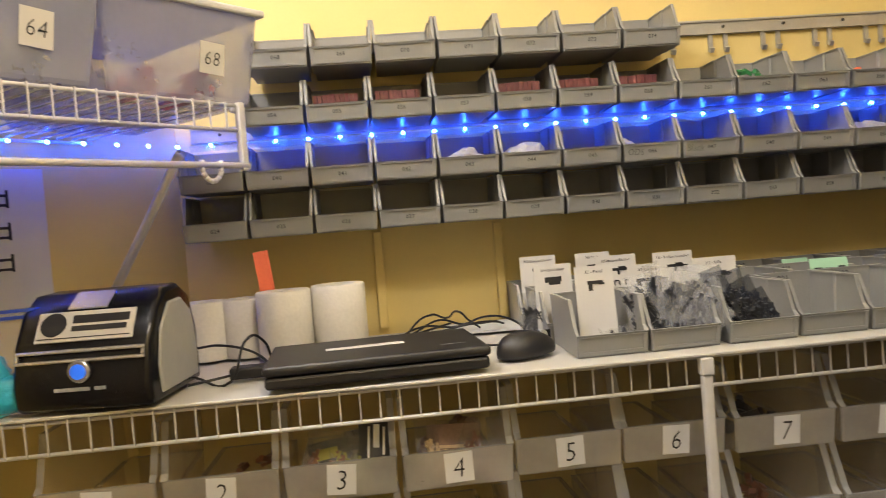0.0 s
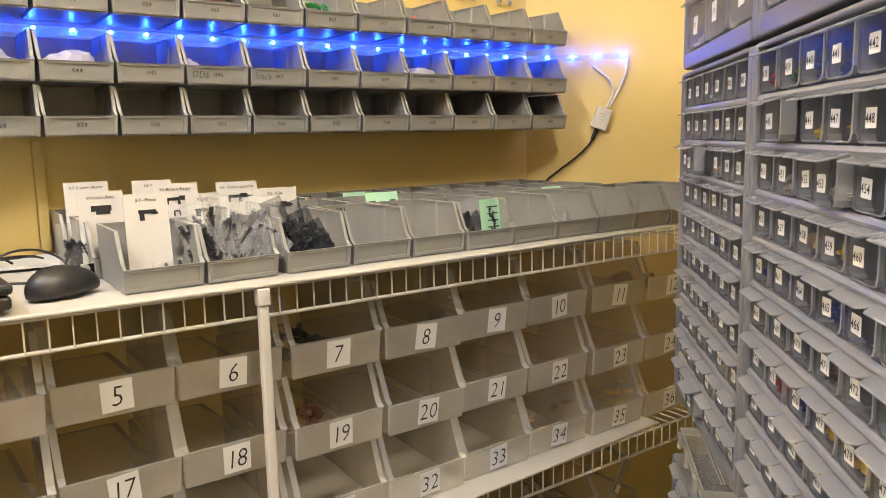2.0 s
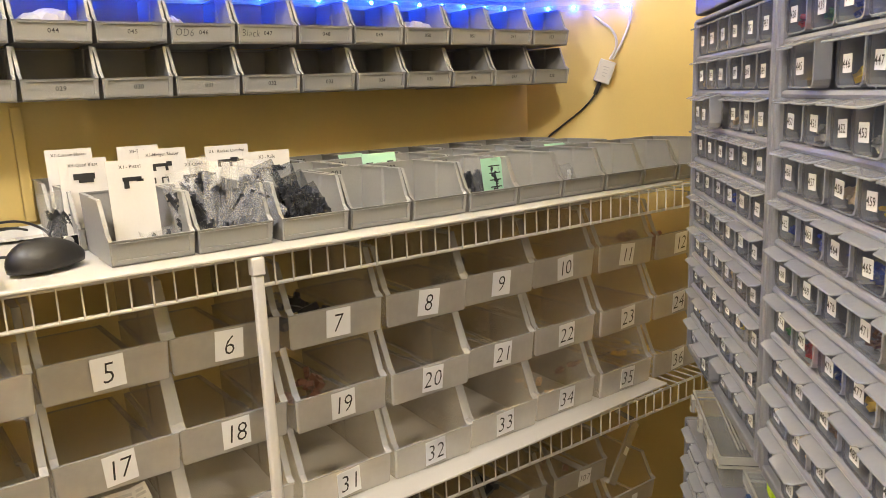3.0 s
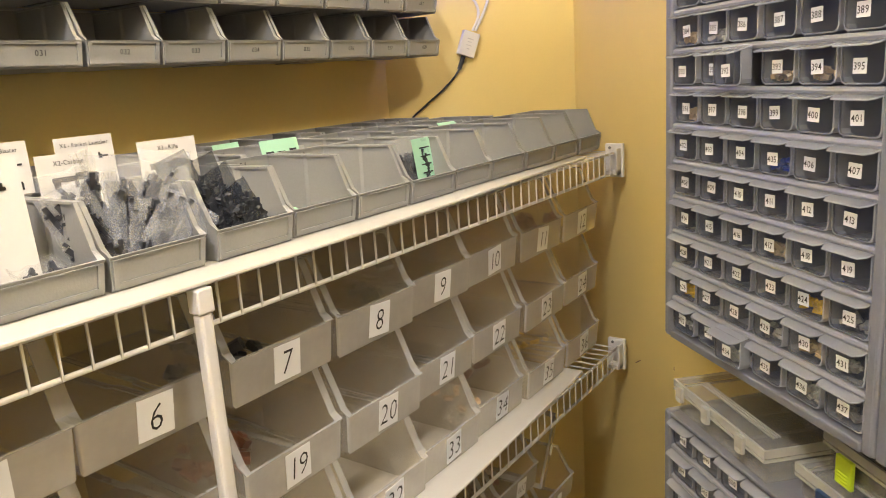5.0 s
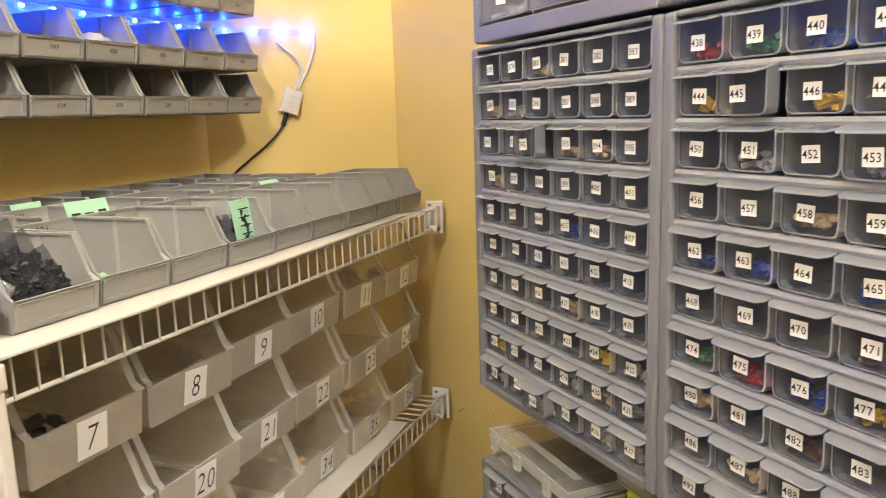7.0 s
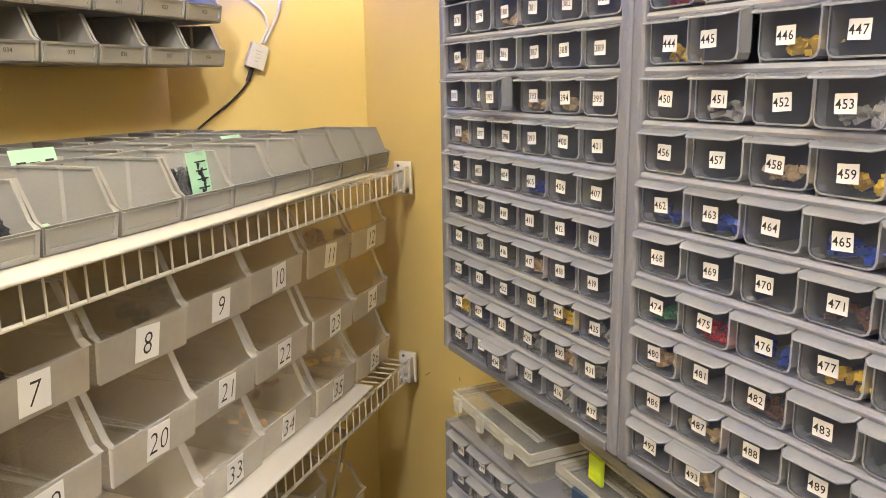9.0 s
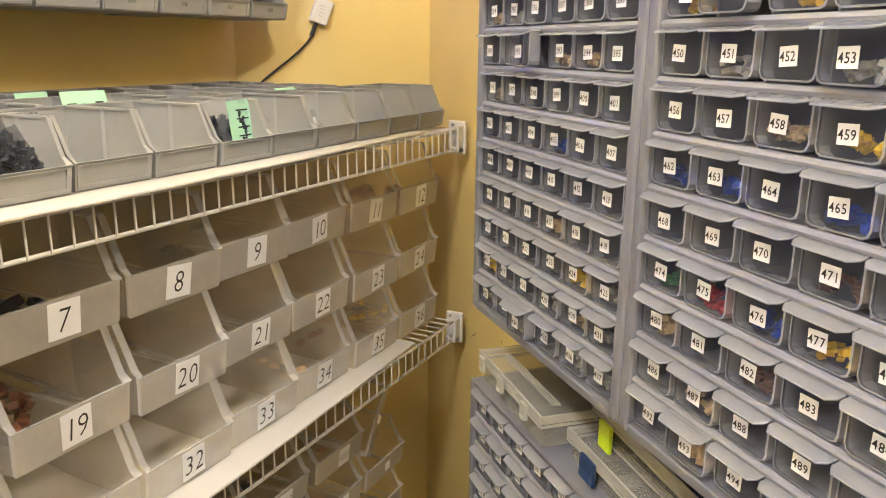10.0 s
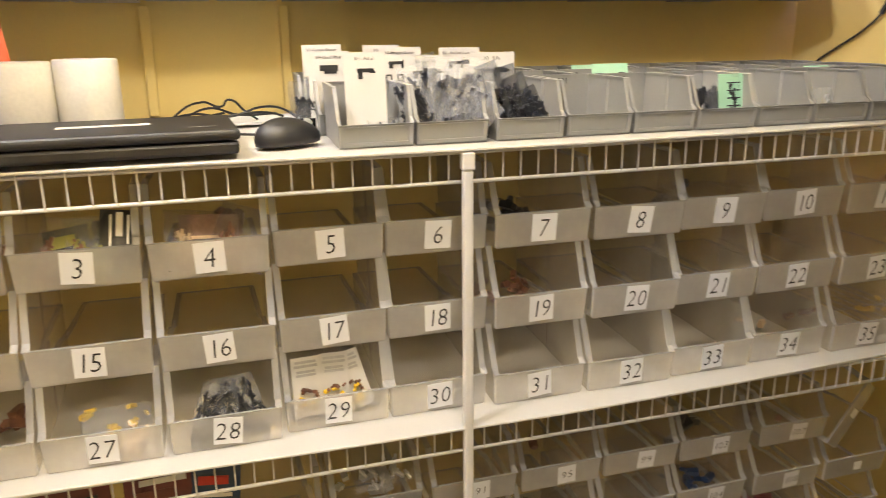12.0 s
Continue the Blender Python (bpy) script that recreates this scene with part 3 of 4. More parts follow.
# ---- grey bins standing on the shelf, three deep ----
TOP = 1.2
GP = 0.1003
rng = random.Random(9)
for row, y in enumerate((0.047, 0.187, 0.326)):
    for i in range(11):
        x = -0.143 + GP * (i + 0.5) - (0.0, 0.014, 0.022)[row] - (0.009, 0.010, 0.002)[i] * (row == 0) if i < 3 else -0.143 + GP * (i + 0.5) - (0.0, 0.014, 0.022)[row]
        if row == 2 and i > 9:
            continue
        if row == 1 and i > 9:
            continue
        b = thing("storage_bin", pose(x, y + rng.uniform(-0.002, 0.002), TOP + 0.0005, 0, 0, rng.uniform(-1.2, 1.2)),
                  "open grey plastic hopper bin standing on the white shelf", "bin", "grey bins on the shelf")
        put_bin(SHELF_BIN, b)
        if i > 2:
            put("number_label", label_mesh("%03d" % (i - 2 + 9 * row), 0.028, 0.010, 0.008), b, pose(0, GB_D - 0.004, GB_H - 0.008))


# ---- printed cards and bags in the first bins ----
def card(x, y, z, w, h, title, shapes, tilt=-8, turn=0, mat=None, label=""):
    t = thing("card", pose(x, y, z, tilt, 0, turn), label or "white printed card standing in a grey bin", "card", "printed cards")
    bm = bmesh.new()
    box(bm, -w / 2, w / 2, 0, 0.0006, 0, h)
    part("sheet", bm, mat or PAPER, t)
    bm = bmesh.new()
    if title:
        write(bm, title, 0, h - 0.008, 0.0043, -0.0006, 0, 0.9)
    for cx, cz, sw, sh in shapes:
        box(bm, cx - sw / 2, cx + sw / 2, -0.0007, -0.0002, h - 0.009 + cz - sh / 2, h - 0.009 + cz + sh / 2)
    part("print", bm, INK, t, "black print")
    return t


RIFLE = [(0, -0.014, 0.036, 0.0045), (-0.014, -0.019, 0.006, 0.006), (0.004, -0.019, 0.004, 0.007), (0.010, -0.011, 0.012, 0.003), (0.021, -0.014, 0.008, 0.002)]
SHORT = [(0.001, -0.014, 0.022, 0.005), (-0.006, -0.020, 0.006, 0.010), (0.010, -0.016, 0.008, 0.003)]
TWIN = RIFLE + [(-0.018, -0.032, 0.009, 0.002), (-0.022, -0.036, 0.002, 0.007), (-0.014, -0.036, 0.002, 0.007), (0.0, -0.032, 0.009, 0.002), (-0.004, -0.036, 0.002, 0.007), (0.004, -0.036, 0.002, 0.007), (0.018, -0.032, 0.009, 0.002), (0.014, -0.036, 0.002, 0.007), (0.022, -0.036, 0.002, 0.007)]
card(-0.103, 0.100, 1.204, 0.054, 0.112, "X1 - Pistol", SHORT, -5)
card(-0.133, 0.215, 1.205, 0.058, 0.110, "X4-Quad Blast", [(0, -0.014, 0.026, 0.008), (0.002, -0.020, 0.018, 0.004)], -3)
card(-0.018, 0.262, 1.205, 0.066, 0.113, "X5-Minigun Blaster", TWIN, -3)
card(-0.010, 0.145, 1.210, 0.060, 0.099, "X2-Carbine", RIFLE, -4)
card(0.0765, 0.262, 1.205, 0.066, 0.111, "X6 - Rocket Launcher", RIFLE, -3)
card(0.081, 0.125, 1.205, 0.066, 0.107, "X3 - Rifle", [(x, z - 0.002, w * 1.25, h * 1.3) for x, z, w, h in RIFLE], -4)
card(-0.123, 0.355, 1.205, 0.062, 0.117, "X7-Custom Blaster", [(0, -0.014, 0.02, 0.005)], -3, label="white printed card standing in the back row of bins")
card(-0.027, 0.355, 1.205, 0.060, 0.115, "X8-Trade", [(0, -0.014, 0.02, 0.005)], -3, label="white printed card standing in the back row of bins")
rng = random.Random(2)
for i in range(8):
    bag_thing(pose(-0.038 + 0.0095 * i + rng.uniform(-0.003, 0.003), 0.072 + 0.010 * ((i * 3) % 5), 1.206 + rng.uniform(0, 0.006), rng.uniform(-6, 6), (-22, -10, 4, -6, 14, 24, 32, 8)[i], rng.uniform(-40, 40)), 50 + i, 0.046, (0.080, 0.088, 0.098, 0.104, 0.092, 0.082, 0.076, 0.100)[i], "clear bag of dark grey toy parts crammed upright in a bin", BITS, 14, 0.3, group="bags of toy parts", top=0.74, bit=1.2)
for k, (x, y, roll, turn, w, h) in enumerate(((0.004, 0.062, 34, -12, 0.040, 0.066), (-0.022, 0.066, 6, 10, 0.020, 0.084), (0.020, 0.070, 46, -26, 0.036, 0.058), (-0.008, 0.064, 22, 16, 0.034, 0.060))):
    bag_thing(pose(x, y, 1.212, -6, roll, turn), 60 + k, w, h, "cloudy plastic bag flap folded over the bags in a bin", BITS, 2, 0.25, group="bags of toy parts", top=0.3, film=FLAP)
for i in range(5):
    bag_thing(pose(0.072 + 0.0150 * i, 0.060 + 0.005 * (5 - i), 1.206, rng.uniform(-4, 4), (-24, -20, -16, -20, -26)[i], rng.uniform(-22, 4)), 70 + i, 0.032, (0.086, 0.098, 0.092, 0.082, 0.066)[i], "clear bag of black toy parts leaning in a bin", BITS, 40, 0.3, group="bags of toy parts", top=0.62, film=SMOKE, bit=0.95)
for i in range(3):
    bag_thing(pose(-0.165 + 0.012 * i, 0.215 + 0.01 * i, 1.206, 0, rng.uniform(-8, 8), rng.uniform(-10, 10)), 80 + i, 0.05, 0.07, "clear bag of black toy parts behind the cards", BITS, 12, 0.3, group="bags of toy parts")
bag_thing(pose(0.415, 0.082, 1.21, 0, -6, -8), 90, 0.080, 0.070, "clear bag of black toy parts with a mint green card", BITS, 34, 0.3, group="bags of toy parts")
GR = [(0, -0.004 - 0.011 * k, 0.024, 0.0018) for k in range(5)]
card(0.439, 0.076, 1.224, 0.054, 0.052, "", GR, -8, 4, GREEN_PAPER, "mint green printed card in a bag of black parts")
card(0.308, 0.205, 1.246, 0.060, 0.044, "", [(-0.018, -0.010, 0.012, 0.008), (0.0, -0.012, 0.013, 0.010), (0.019, -0.009, 0.011, 0.008)], -18, -6, GREEN_PAPER, "mint green printed card with small drawings")
card(0.327, 0.330, 1.240, 0.050, 0.042, "", GR[:3], -15, 5, GREEN_PAPER, "mint green printed card in a back bin")
card(0.72, 0.205, 1.244, 0.060, 0.040, "", GR[:3], -40, -3, GREEN_PAPER, "mint green printed card in a back bin")
card(0.186, 0.080, 1.2130, 0.052, 0.036, "", GR[:3], -78, -14, GREEN_PAPER, "mint green printed card lying in a bin")
bag_thing(pose(0.640, 0.095, 1.206, -30, 0, 10), 93, 0.05, 0.05, "small crumpled clear bag in a grey bin", STONE, 2, 0.3)
bag_thing(pose(0.795, 0.375, 1.238, -10, 0, 10), 94, 0.030, 0.040, "small empty clear bag sticking up from a bin", STONE, 1, 0.3)
bag_thing(pose(-0.075, 0.068, 1.206, -55, 0, 8), 95, 0.05, 0.05, "clear bag of dark toy parts lying in the first bin", BITS, 6, 0.3)


# ---- clear bins under the shelf ----
def clear_bin(x, z, text, mesh=CLEAR_LARGE, small=False, y=0.047, lab=""):
    b = thing("clear_bin", pose(x, y + rng.uniform(-0.002, 0.002), z, 0, 0, rng.uniform(-0.8, 0.8)), lab or "frosted clear hopper bin with a handwritten white number label", "bin", "clear bins low" if small else "clear bins")
    put("body", mesh[0], b)
    put("rim", mesh[1], b)
    if text:
        if small:
            put("number_label", label_mesh(text, 0.030, 0.032, 0.013, LABEL), b, pose(0.008, 0.0014, 0.022, 6.8, rng.uniform(-4, 4)))
        else:
            put("number_label", label_mesh(text, 0.037, 0.040, 0.0265, LABEL, 0.85), b, pose(rng.uniform(-0.001, 0.001), 0.0012, 0.027, 5.7, rng.uniform(-5, 5)))
    elif small:
        put("number_label", label_mesh("", 0.016, 0.016, 0.01, LABEL), b, pose(0.004, 0.0005, 0.022, 3, 0))
    return b


COLS = [-0.765, -0.615, -0.466, -0.315, -0.166, -0.021, 0.130, 0.279, 0.427, 0.576, 0.731, 0.884]
FRONTS = [0.052, 0.052, 0.051, 0.049, 0.062, 0.061, 0.051, 0.048, 0.056, 0.060, 0.057, 0.057]
STUFF = {3: (BITS, 14, 0.012, 1.4), 4: (BROWN, 16, 0.016, 1.2), 7: (BITS, 16, 0.012, 1.3), 19: (BROWN, 16, 0.010, 1.2), 27: (YELLOW, 8, 0.007, 0.8), 9: (BITS, 5, 0.012, 2.2), 12: (BROWN, 12, 0.012, 1.2), 34: (TAN, 5, 0.008, 0.6), 35: (BROWN, 3, 0.008, 1.0), 36: (YELLOW, 7, 0.008, 0.8), 26: (BROWN, 14, 0.012, 1.0), 2: (BROWN, 6, 0.012, 0.8)}
for row, z in enumerate((1.050, 0.931, 0.8125)):
    for i, x in enumerate(COLS):
        n = 1 + i + 12 * row
        b = clear_bin(x, z, str(n), y=FRONTS[i])
        if n in STUFF:
            mat, count, size, flat = STUFF[n]
            part("filling", heap(n, 0.085, 0.09, count, size, flat), mat, b, "loose small toy parts", pose(-0.022 if n in (7, 19, 9, 35, 12, 36) else 0, 0.060, 0.006))
for k, (x, z, turn) in enumerate(((-0.44, 1.056, 10), (-0.49, 1.056, -12), (-0.33, 1.056, 20), (-0.29, 1.056, -15))):
    bag_thing(pose(x, 0.065, z, -30, 5 * k, turn), 100 + k, 0.075, 0.085, "clear bag of mixed toy parts in a clear bin", (OLIVE, BROWN, TAN, BROWN)[k], 9, 0.3, group="bags in clear bins")
for k in range(4):
    bag_thing(pose(-0.352 + 0.026 * k, 0.06 + 0.004 * k, 0.818, -8, 20 - 11 * k, 8 * k - 10), 110 + k, 0.040, 0.084, "clear bag of dark toy parts standing in a clear bin", BITS, 12, 0.3, group="bags in clear bins", top=0.85)
bag_thing(pose(-0.45, 0.06, 0.818, -48, 0, 6), 116, 0.09, 0.075, "clear bag of brown and yellow toy parts", TAN, 10, 0.3, group="bags in clear bins")
for k, (x, turn, roll) in enumerate(((-0.204, 4, 0), (-0.166, 0, 1), (-0.128, -6, -16))):
    t = thing("carded_bag", pose(x, 0.088 + 0.004 * k, 0.820, -9, roll, turn), "clear bag with a printed white card and yellow toy parts", "bag", "carded bags")
    bm = bmesh.new()
    box(bm, -0.020, 0.020, 0, 0.0006, 0.002, 0.088)
    part("card_insert", bm, PAPER, t)
    bm = bmesh.new()
    for zz, w in ((0.081, 0.030), (0.075, 0.033), (0.067, 0.026), (0.062, 0.028)):
        box(bm, -w / 2, w / 2, -0.0006, -0.0002, zz - 0.0018, zz + 0.0018)
    part("print", bm, STONE, t, "grey print")
    part("filling", heap(120 + k, 0.026, 0.006, 6, 0.0042, 3.0), YELLOW, t, "yellow and black toy figures' parts", pose(0, -0.010, 0.012))
    part("dark_parts", heap(130 + k, 0.026, 0.006, 9, 0.0042, 3.6), BROWN, t, "dark toy parts", pose(0, -0.010, 0.014))

# smaller clear bins below, in stacks
SMALL = {103: (BITS, 5, 0.014, 1.0), 107: (BROWN, 4, 0.008, 1.0), 104: (NAVY, 9, 0.009, 1.4), 109: (PINK, 9, 0.012, 0.9), 87: (STONE, 6, 0.014, 1.4), 95: (BROWN, 2, 0.010, 1.6)}
for i, x in enumerate((-0.265, -0.118, 0.030, 0.172, 0.312, 0.452, 0.605, 0.748)):
    for row in range(4):
        n = 83 + 4 * i + row
        b = clear_bin(x, 0.654 - 0.0955 * row - (0.0 if i != 7 else 0.092), str(n) if i < 7 else "", CLEAR_SMALL, True, 0.055, "" if i < 7 else "frosted clear hopper bin with a blank white label") if not (i == 7 and row == 3) else None
        if b and i < 7 and n in SMALL:
            mat, count, size, flat = SMALL[n]
            part("filling", heap(n, 0.08, 0.06, count, size, flat), mat, b, "loose small toy parts", pose(-0.01, 0.04, 0.004))
loose = thing("clear_bin", pose(0.745, 0.060, 0.672, 4, -52, 6), "empty frosted clear bin tipped over on the stack", "bin", "clear bins low")
put("body", CLEAR_SMALL[0], loose)
put("rim", CLEAR_SMALL[1], loose)
put("number_label", label_mesh("", 0.016, 0.016, 0.01, LABEL), loose, pose(0.004, 0.0005, 0.022, 3, 0))


def packet(m, w, h, mat, bars, label):
    """A filled foil or card packet, base at z = 0, facing -y, with printed bars (x, z, width, height, material)."""
    t = thing("packet", m, label, "packet", "printed packets")
    bm = bmesh.new()
    nx, nz = 6, 6
    rows = []
    for side in (-1, 1):
        g = [[bm.verts.new(((a / nx - 0.5) * w, side * 0.010 * math.sin(math.pi * a / nx) * math.sin(math.pi * k / nz) ** 0.6 + 0.002 * noise.noise((a * 0.9, k * 0.9, side * 3.0 + w * 50)), k / nz * h)) for a in range(nx + 1)] for k in range(nz + 1)]
        rows.append(g)
        for k in range(nz):
            for a in range(nx):
                bm.faces.new((g[k][a], g[k][a + 1], g[k + 1][a + 1], g[k + 1][a]))
    part("wrapper", bm, mat, t, smooth=True)
    for x, z, bw, bh, bmat in bars:
        bm = bmesh.new()
        box(bm, x - bw / 2, x + bw / 2, -0.0126, -0.0112, z - bh / 2, z + bh / 2)
        part("print", bm, bmat, t, "printed bar")
    return t


packet(pose(-0.405, 0.075, 0.705, -14, 0, 4), 0.10, 0.085, PINK, [(0, 0.060, 0.06, 0.008, LABEL), (-0.01, 0.045, 0.05, 0.006, PINK), (0.0, 0.028, 0.07, 0.010, NAVY)], "pinkish printed packet lying under the lower shelf")
packet(pose(-0.345, 0.068, 0.700, -18, 4, -6), 0.07, 0.080, NAVY, [(0, 0.055, 0.04, 0.012, RED), (0, 0.035, 0.05, 0.005, LABEL)], "dark blue packet with red and white print")
packet(pose(-0.525, 0.080, 0.700, -12, -3, 6), 0.11, 0.080, PINK, [(0.01, 0.050, 0.06, 0.007, BITS)], "dull red packet lying under the lower shelf")
packet(pose(-0.425, 0.080, 1.060, -22, 8, 6), 0.045, 0.078, BITS, [(0.0, 0.058, 0.008, 0.030, LABEL), (0.010, 0.052, 0.003, 0.036, LABEL), (-0.010, 0.050, 0.003, 0.040, LABEL)], "black packet with white printed lines in a clear bin")
packet(pose(-0.478, 0.085, 1.060, -26, -10, -8), 0.055, 0.060, BITS, [(0.0, 0.040, 0.030, 0.014, OLIVE)], "black packet with an olive patch in a clear bin")
packet(pose(-0.315, 0.090, 1.060, -24, 6, 10), 0.075, 0.062, DUSTY, [(0.0, 0.030, 0.05, 0.004, TAN)], "brownish pink packet in a clear bin")
bag_thing(pose(-0.10, 0.05, 0.715, -62, 0, 8), 141, 0.10, 0.08, "flat clear bag on top of the low bins", STONE, 5, 0.3)


# ---- drawer cabinets on the diagonal wall ----
ANG = math.degrees(math.atan2(U.y, U.x))
FACE = Matrix.Translation((0.5493, -0.2022, 0)) @ pose(0, 0, 0, 0, 0, ANG)
CAB_D = 0.180


def cabinet_panels(cab, w, h, side, top, bottom, depth):
    """The grey shell, panel by panel; front at y = 0, x from 0, z from 0."""
    for name, a in (("side_panel", (0, side, 0, depth, 0, h)), ("side_panel", (w - side, w, 0, depth, 0, h)), ("top_panel", (side, w - side, 0, depth, h - top, h)), ("bottom_panel", (side, w - side, 0, depth, 0, bottom)), ("back_panel", (side - 0.001, w - side + 0.001, depth - 0.004, depth - 0.001, 0.002, h - 0.002))):
        bm = bmesh.new()
        box(bm, *a)
        if name != "back_panel":
            soften(bm, 0.0045 if name == "side_panel" else 0.002, 3)
        part(name, bm, CAB, cab)


def drawer_front(w, h, t=0.0018):
    """The front of a smoky plastic drawer with its lighter moulded edge and the fore part of its sides; front at y = 0, base at z = 0."""
    bm = bmesh.new()
    hw, r, e = w / 2, 0.006, 0.0014

    def outline(k):
        x, rr = hw - k, r - k * 0.6
        return [(-x, rr + k), (-x, h), (x, h), (x, rr + k), (x - 0.3 * rr, 0.3 * rr + k), (x - rr, k), (-x + rr, k), (-x + 0.3 * rr, 0.3 * rr + k)]

    rings = [[bm.verts.new((x, y, z)) for x, z in outline(k)] for k, y in ((0, 0.012), (0, 0.0), (e, -0.0004), (e, t))]
    n = len(rings[0])
    for a, b, mi in ((rings[0], rings[1], 1), (rings[1], rings[2], 1)):
        for i in range(n):
            bm.faces.new((a[i], a[(i + 1) % n], b[(i + 1) % n], b[i])).material_index = mi
    bm.faces.new(rings[2])
    for i in range(n):
        bm.faces.new((rings[2][i], rings[2][(i + 1) % n], rings[3][(i + 1) % n], rings[3][i]))
    return bm


def drawer_lip(w, out=0.0125, up=0.0062):
    """The sloping frosted pull lip along the top of a drawer, corners clipped."""
    bm = bmesh.new()
    hw = w / 2
    pts = [(-hw, 0.012), (hw, 0.012), (hw, -out * 0.55), (hw - 0.005, -out), (-hw + 0.005, -out), (-hw, -out * 0.55)]
    slope = up / (out + 0.012)
    a = [bm.verts.new((x, y, (y - 0.012) * slope)) for x, y in pts]
    b = [bm.verts.new((x, y, (y - 0.012) * slope + 0.0018)) for x, y in pts]
    n = len(pts)
    bm.faces.new(a[::-1])
    bm.faces.new(b)
    for i in range(n):
        bm.faces.new((a[i], a[(i + 1) % n], b[(i + 1) % n], b[i]))
    soften(bm, 0.0006)
    return bm


FILL = {424: (YELLOW, 9), 426: (YELLOW, 5), 384: (TAN, 9), 405: (BLUE, 9), 462: (BLUE, 9), 463: (BLUE, 8), 465: (BLUE, 6), 475: (RED, 8), 476: (BLUE, 8), 474: (GREEN, 6), 477: (YELLOW, 2), 478: (YELLOW, 1),
        458: (TAN, 6), 459: (YELLOW, 3), 446: (YELLOW, 3), 444: (YELLOW, 4), 487: (TAN, 9), 480: (TAN, 3), 394: (TAN, 4), 393: (TAN, 4), 396: (TAN, 3), 451: (STONE, 10), 453: (STONE, 8), 437: (STONE, 9), 436: (STONE, 7), 429: (STONE, 7),
        434: (STONE, 8), 425: (STONE, 6), 431: (STONE, 8), 432: (STONE, 6), 438: (RED, 4), 439: (GREEN, 5), 440: (BLUE, 6), 441: (BLUE, 5), 482: (BROWN, 8), 471: (BROWN, 4), 385: (STONE, 5), 380: (TAN, 5), 417: (TAN, 3), 430: (TAN, 5), 493: (TAN, 7)}
AJAR = {392: 0.018, 445: 0.012, 453: 0.008, 434: 0.010, 390: 0.002, 493: 0.004}


def drawer_cabinet(s, z, w, h, cols, rows, first, label, side=0.015, top=0.005, bottom=0.010, group="drawer cabinets", numbers=True, depth=CAB_D, plastic=None):
    cab = thing("drawer_cabinet", FACE @ pose(s, 0, z), label, "drawer cabinet", group)
    cabinet_panels(cab, w, h, side, top, bottom, depth)
    cw = (w - 2 * side) / cols
    rh = (h - top - bottom) / rows
    for r in range(1, rows):
        bm = bmesh.new()
        zc = bottom + r * rh
        rod(bm, (side, 0.006, zc - 0.001), (w - side, 0.006, zc - 0.001), 0.0035, 8)
        box(bm, side, w - side, 0.006, depth - 0.004, zc - 0.002, zc + 0.0005)
        part("shelf_bar", bm, BAR, cab)
    for c in range(1, cols):
        bm = bmesh.new()
        box(bm, side + c * cw - 0.0012, side + c * cw + 0.0012, 0.012, depth - 0.004, bottom, h - top)
        part("divider", bm, CAB, cab)
    dh = rh - 0.0075
    tray = mesh_of(drawer_front(cw - 0.005, dh), "drawer", plastic or DRAWER, DRAWER_EDGE)
    lip = mesh_of(drawer_lip(cw - 0.002), "lip", LID)
    lw, lh = (0.0150, 0.0126) if cols > 3 else (0.022, 0.022)
    for r in range(rows):
        for c in range(cols):
            n = first + r * cols + c
            x, zz = side + (c + 0.5) * cw, bottom + (rows - 1 - r) * rh + 0.004
            y = 0.003 - AJAR.get(n, 0.0) + rng.uniform(0, 0.0025)
            d = put("drawer", tray, cab, pose(x, y, zz, 0, 0, rng.uniform(-0.6, 0.6)))
            put("lip", lip, d, pose(0, 0, dh + 0.0012))
            if numbers:
                put("label", label_mesh(str(n), lw, lh, 0.0062, LABEL, 0.95), d, pose(rng.uniform(-0.003, 0.002), -0.0008, dh * 0.45 + rng.uniform(-0.001, 0.001), 0, rng.uniform(-4, 4)))
            if n in FILL and numbers:
                mat, k = FILL[n]
                part("filling", heap(n, cw * 0.70, 0.010, k + 14, 0.0044, 1.1), mat, d, "loose toy bricks", pose(0.004, 0.0075, 0.002))
    return cab


CW, CH = 0.3550, 0.448
drawer_cabinet(0.007, 1.0090, CW, CH, 6, 10, 378, "grey cabinet of sixty small smoky drawers with number labels")
drawer_cabinet(0.3630, 1.0090, CW, CH, 6, 10, 438, "grey cabinet of sixty small smoky drawers holding toy bricks")
drawer_cabinet(0.007, 0.4565, CW, CH, 6, 10, 498, "grey cabinet of small smoky drawers under the clear cases")
drawer_cabinet(0.3630, 0.4565, CW, CH, 6, 10, 558, "grey cabinet of small smoky drawers below the latch boxes")
drawer_cabinet(0.015, 1.462, CW, CH, 3, 6, 370, "grey cabinet of large clear drawers above the small ones", bottom=0.020, top=0.016, plastic=BIG_DRAWER)
drawer_cabinet(0.371, 1.462, CW, CH, 3, 6, 376, "grey cabinet of large clear drawers above the small ones", bottom=0.020, top=0.016, plastic=BIG_DRAWER)


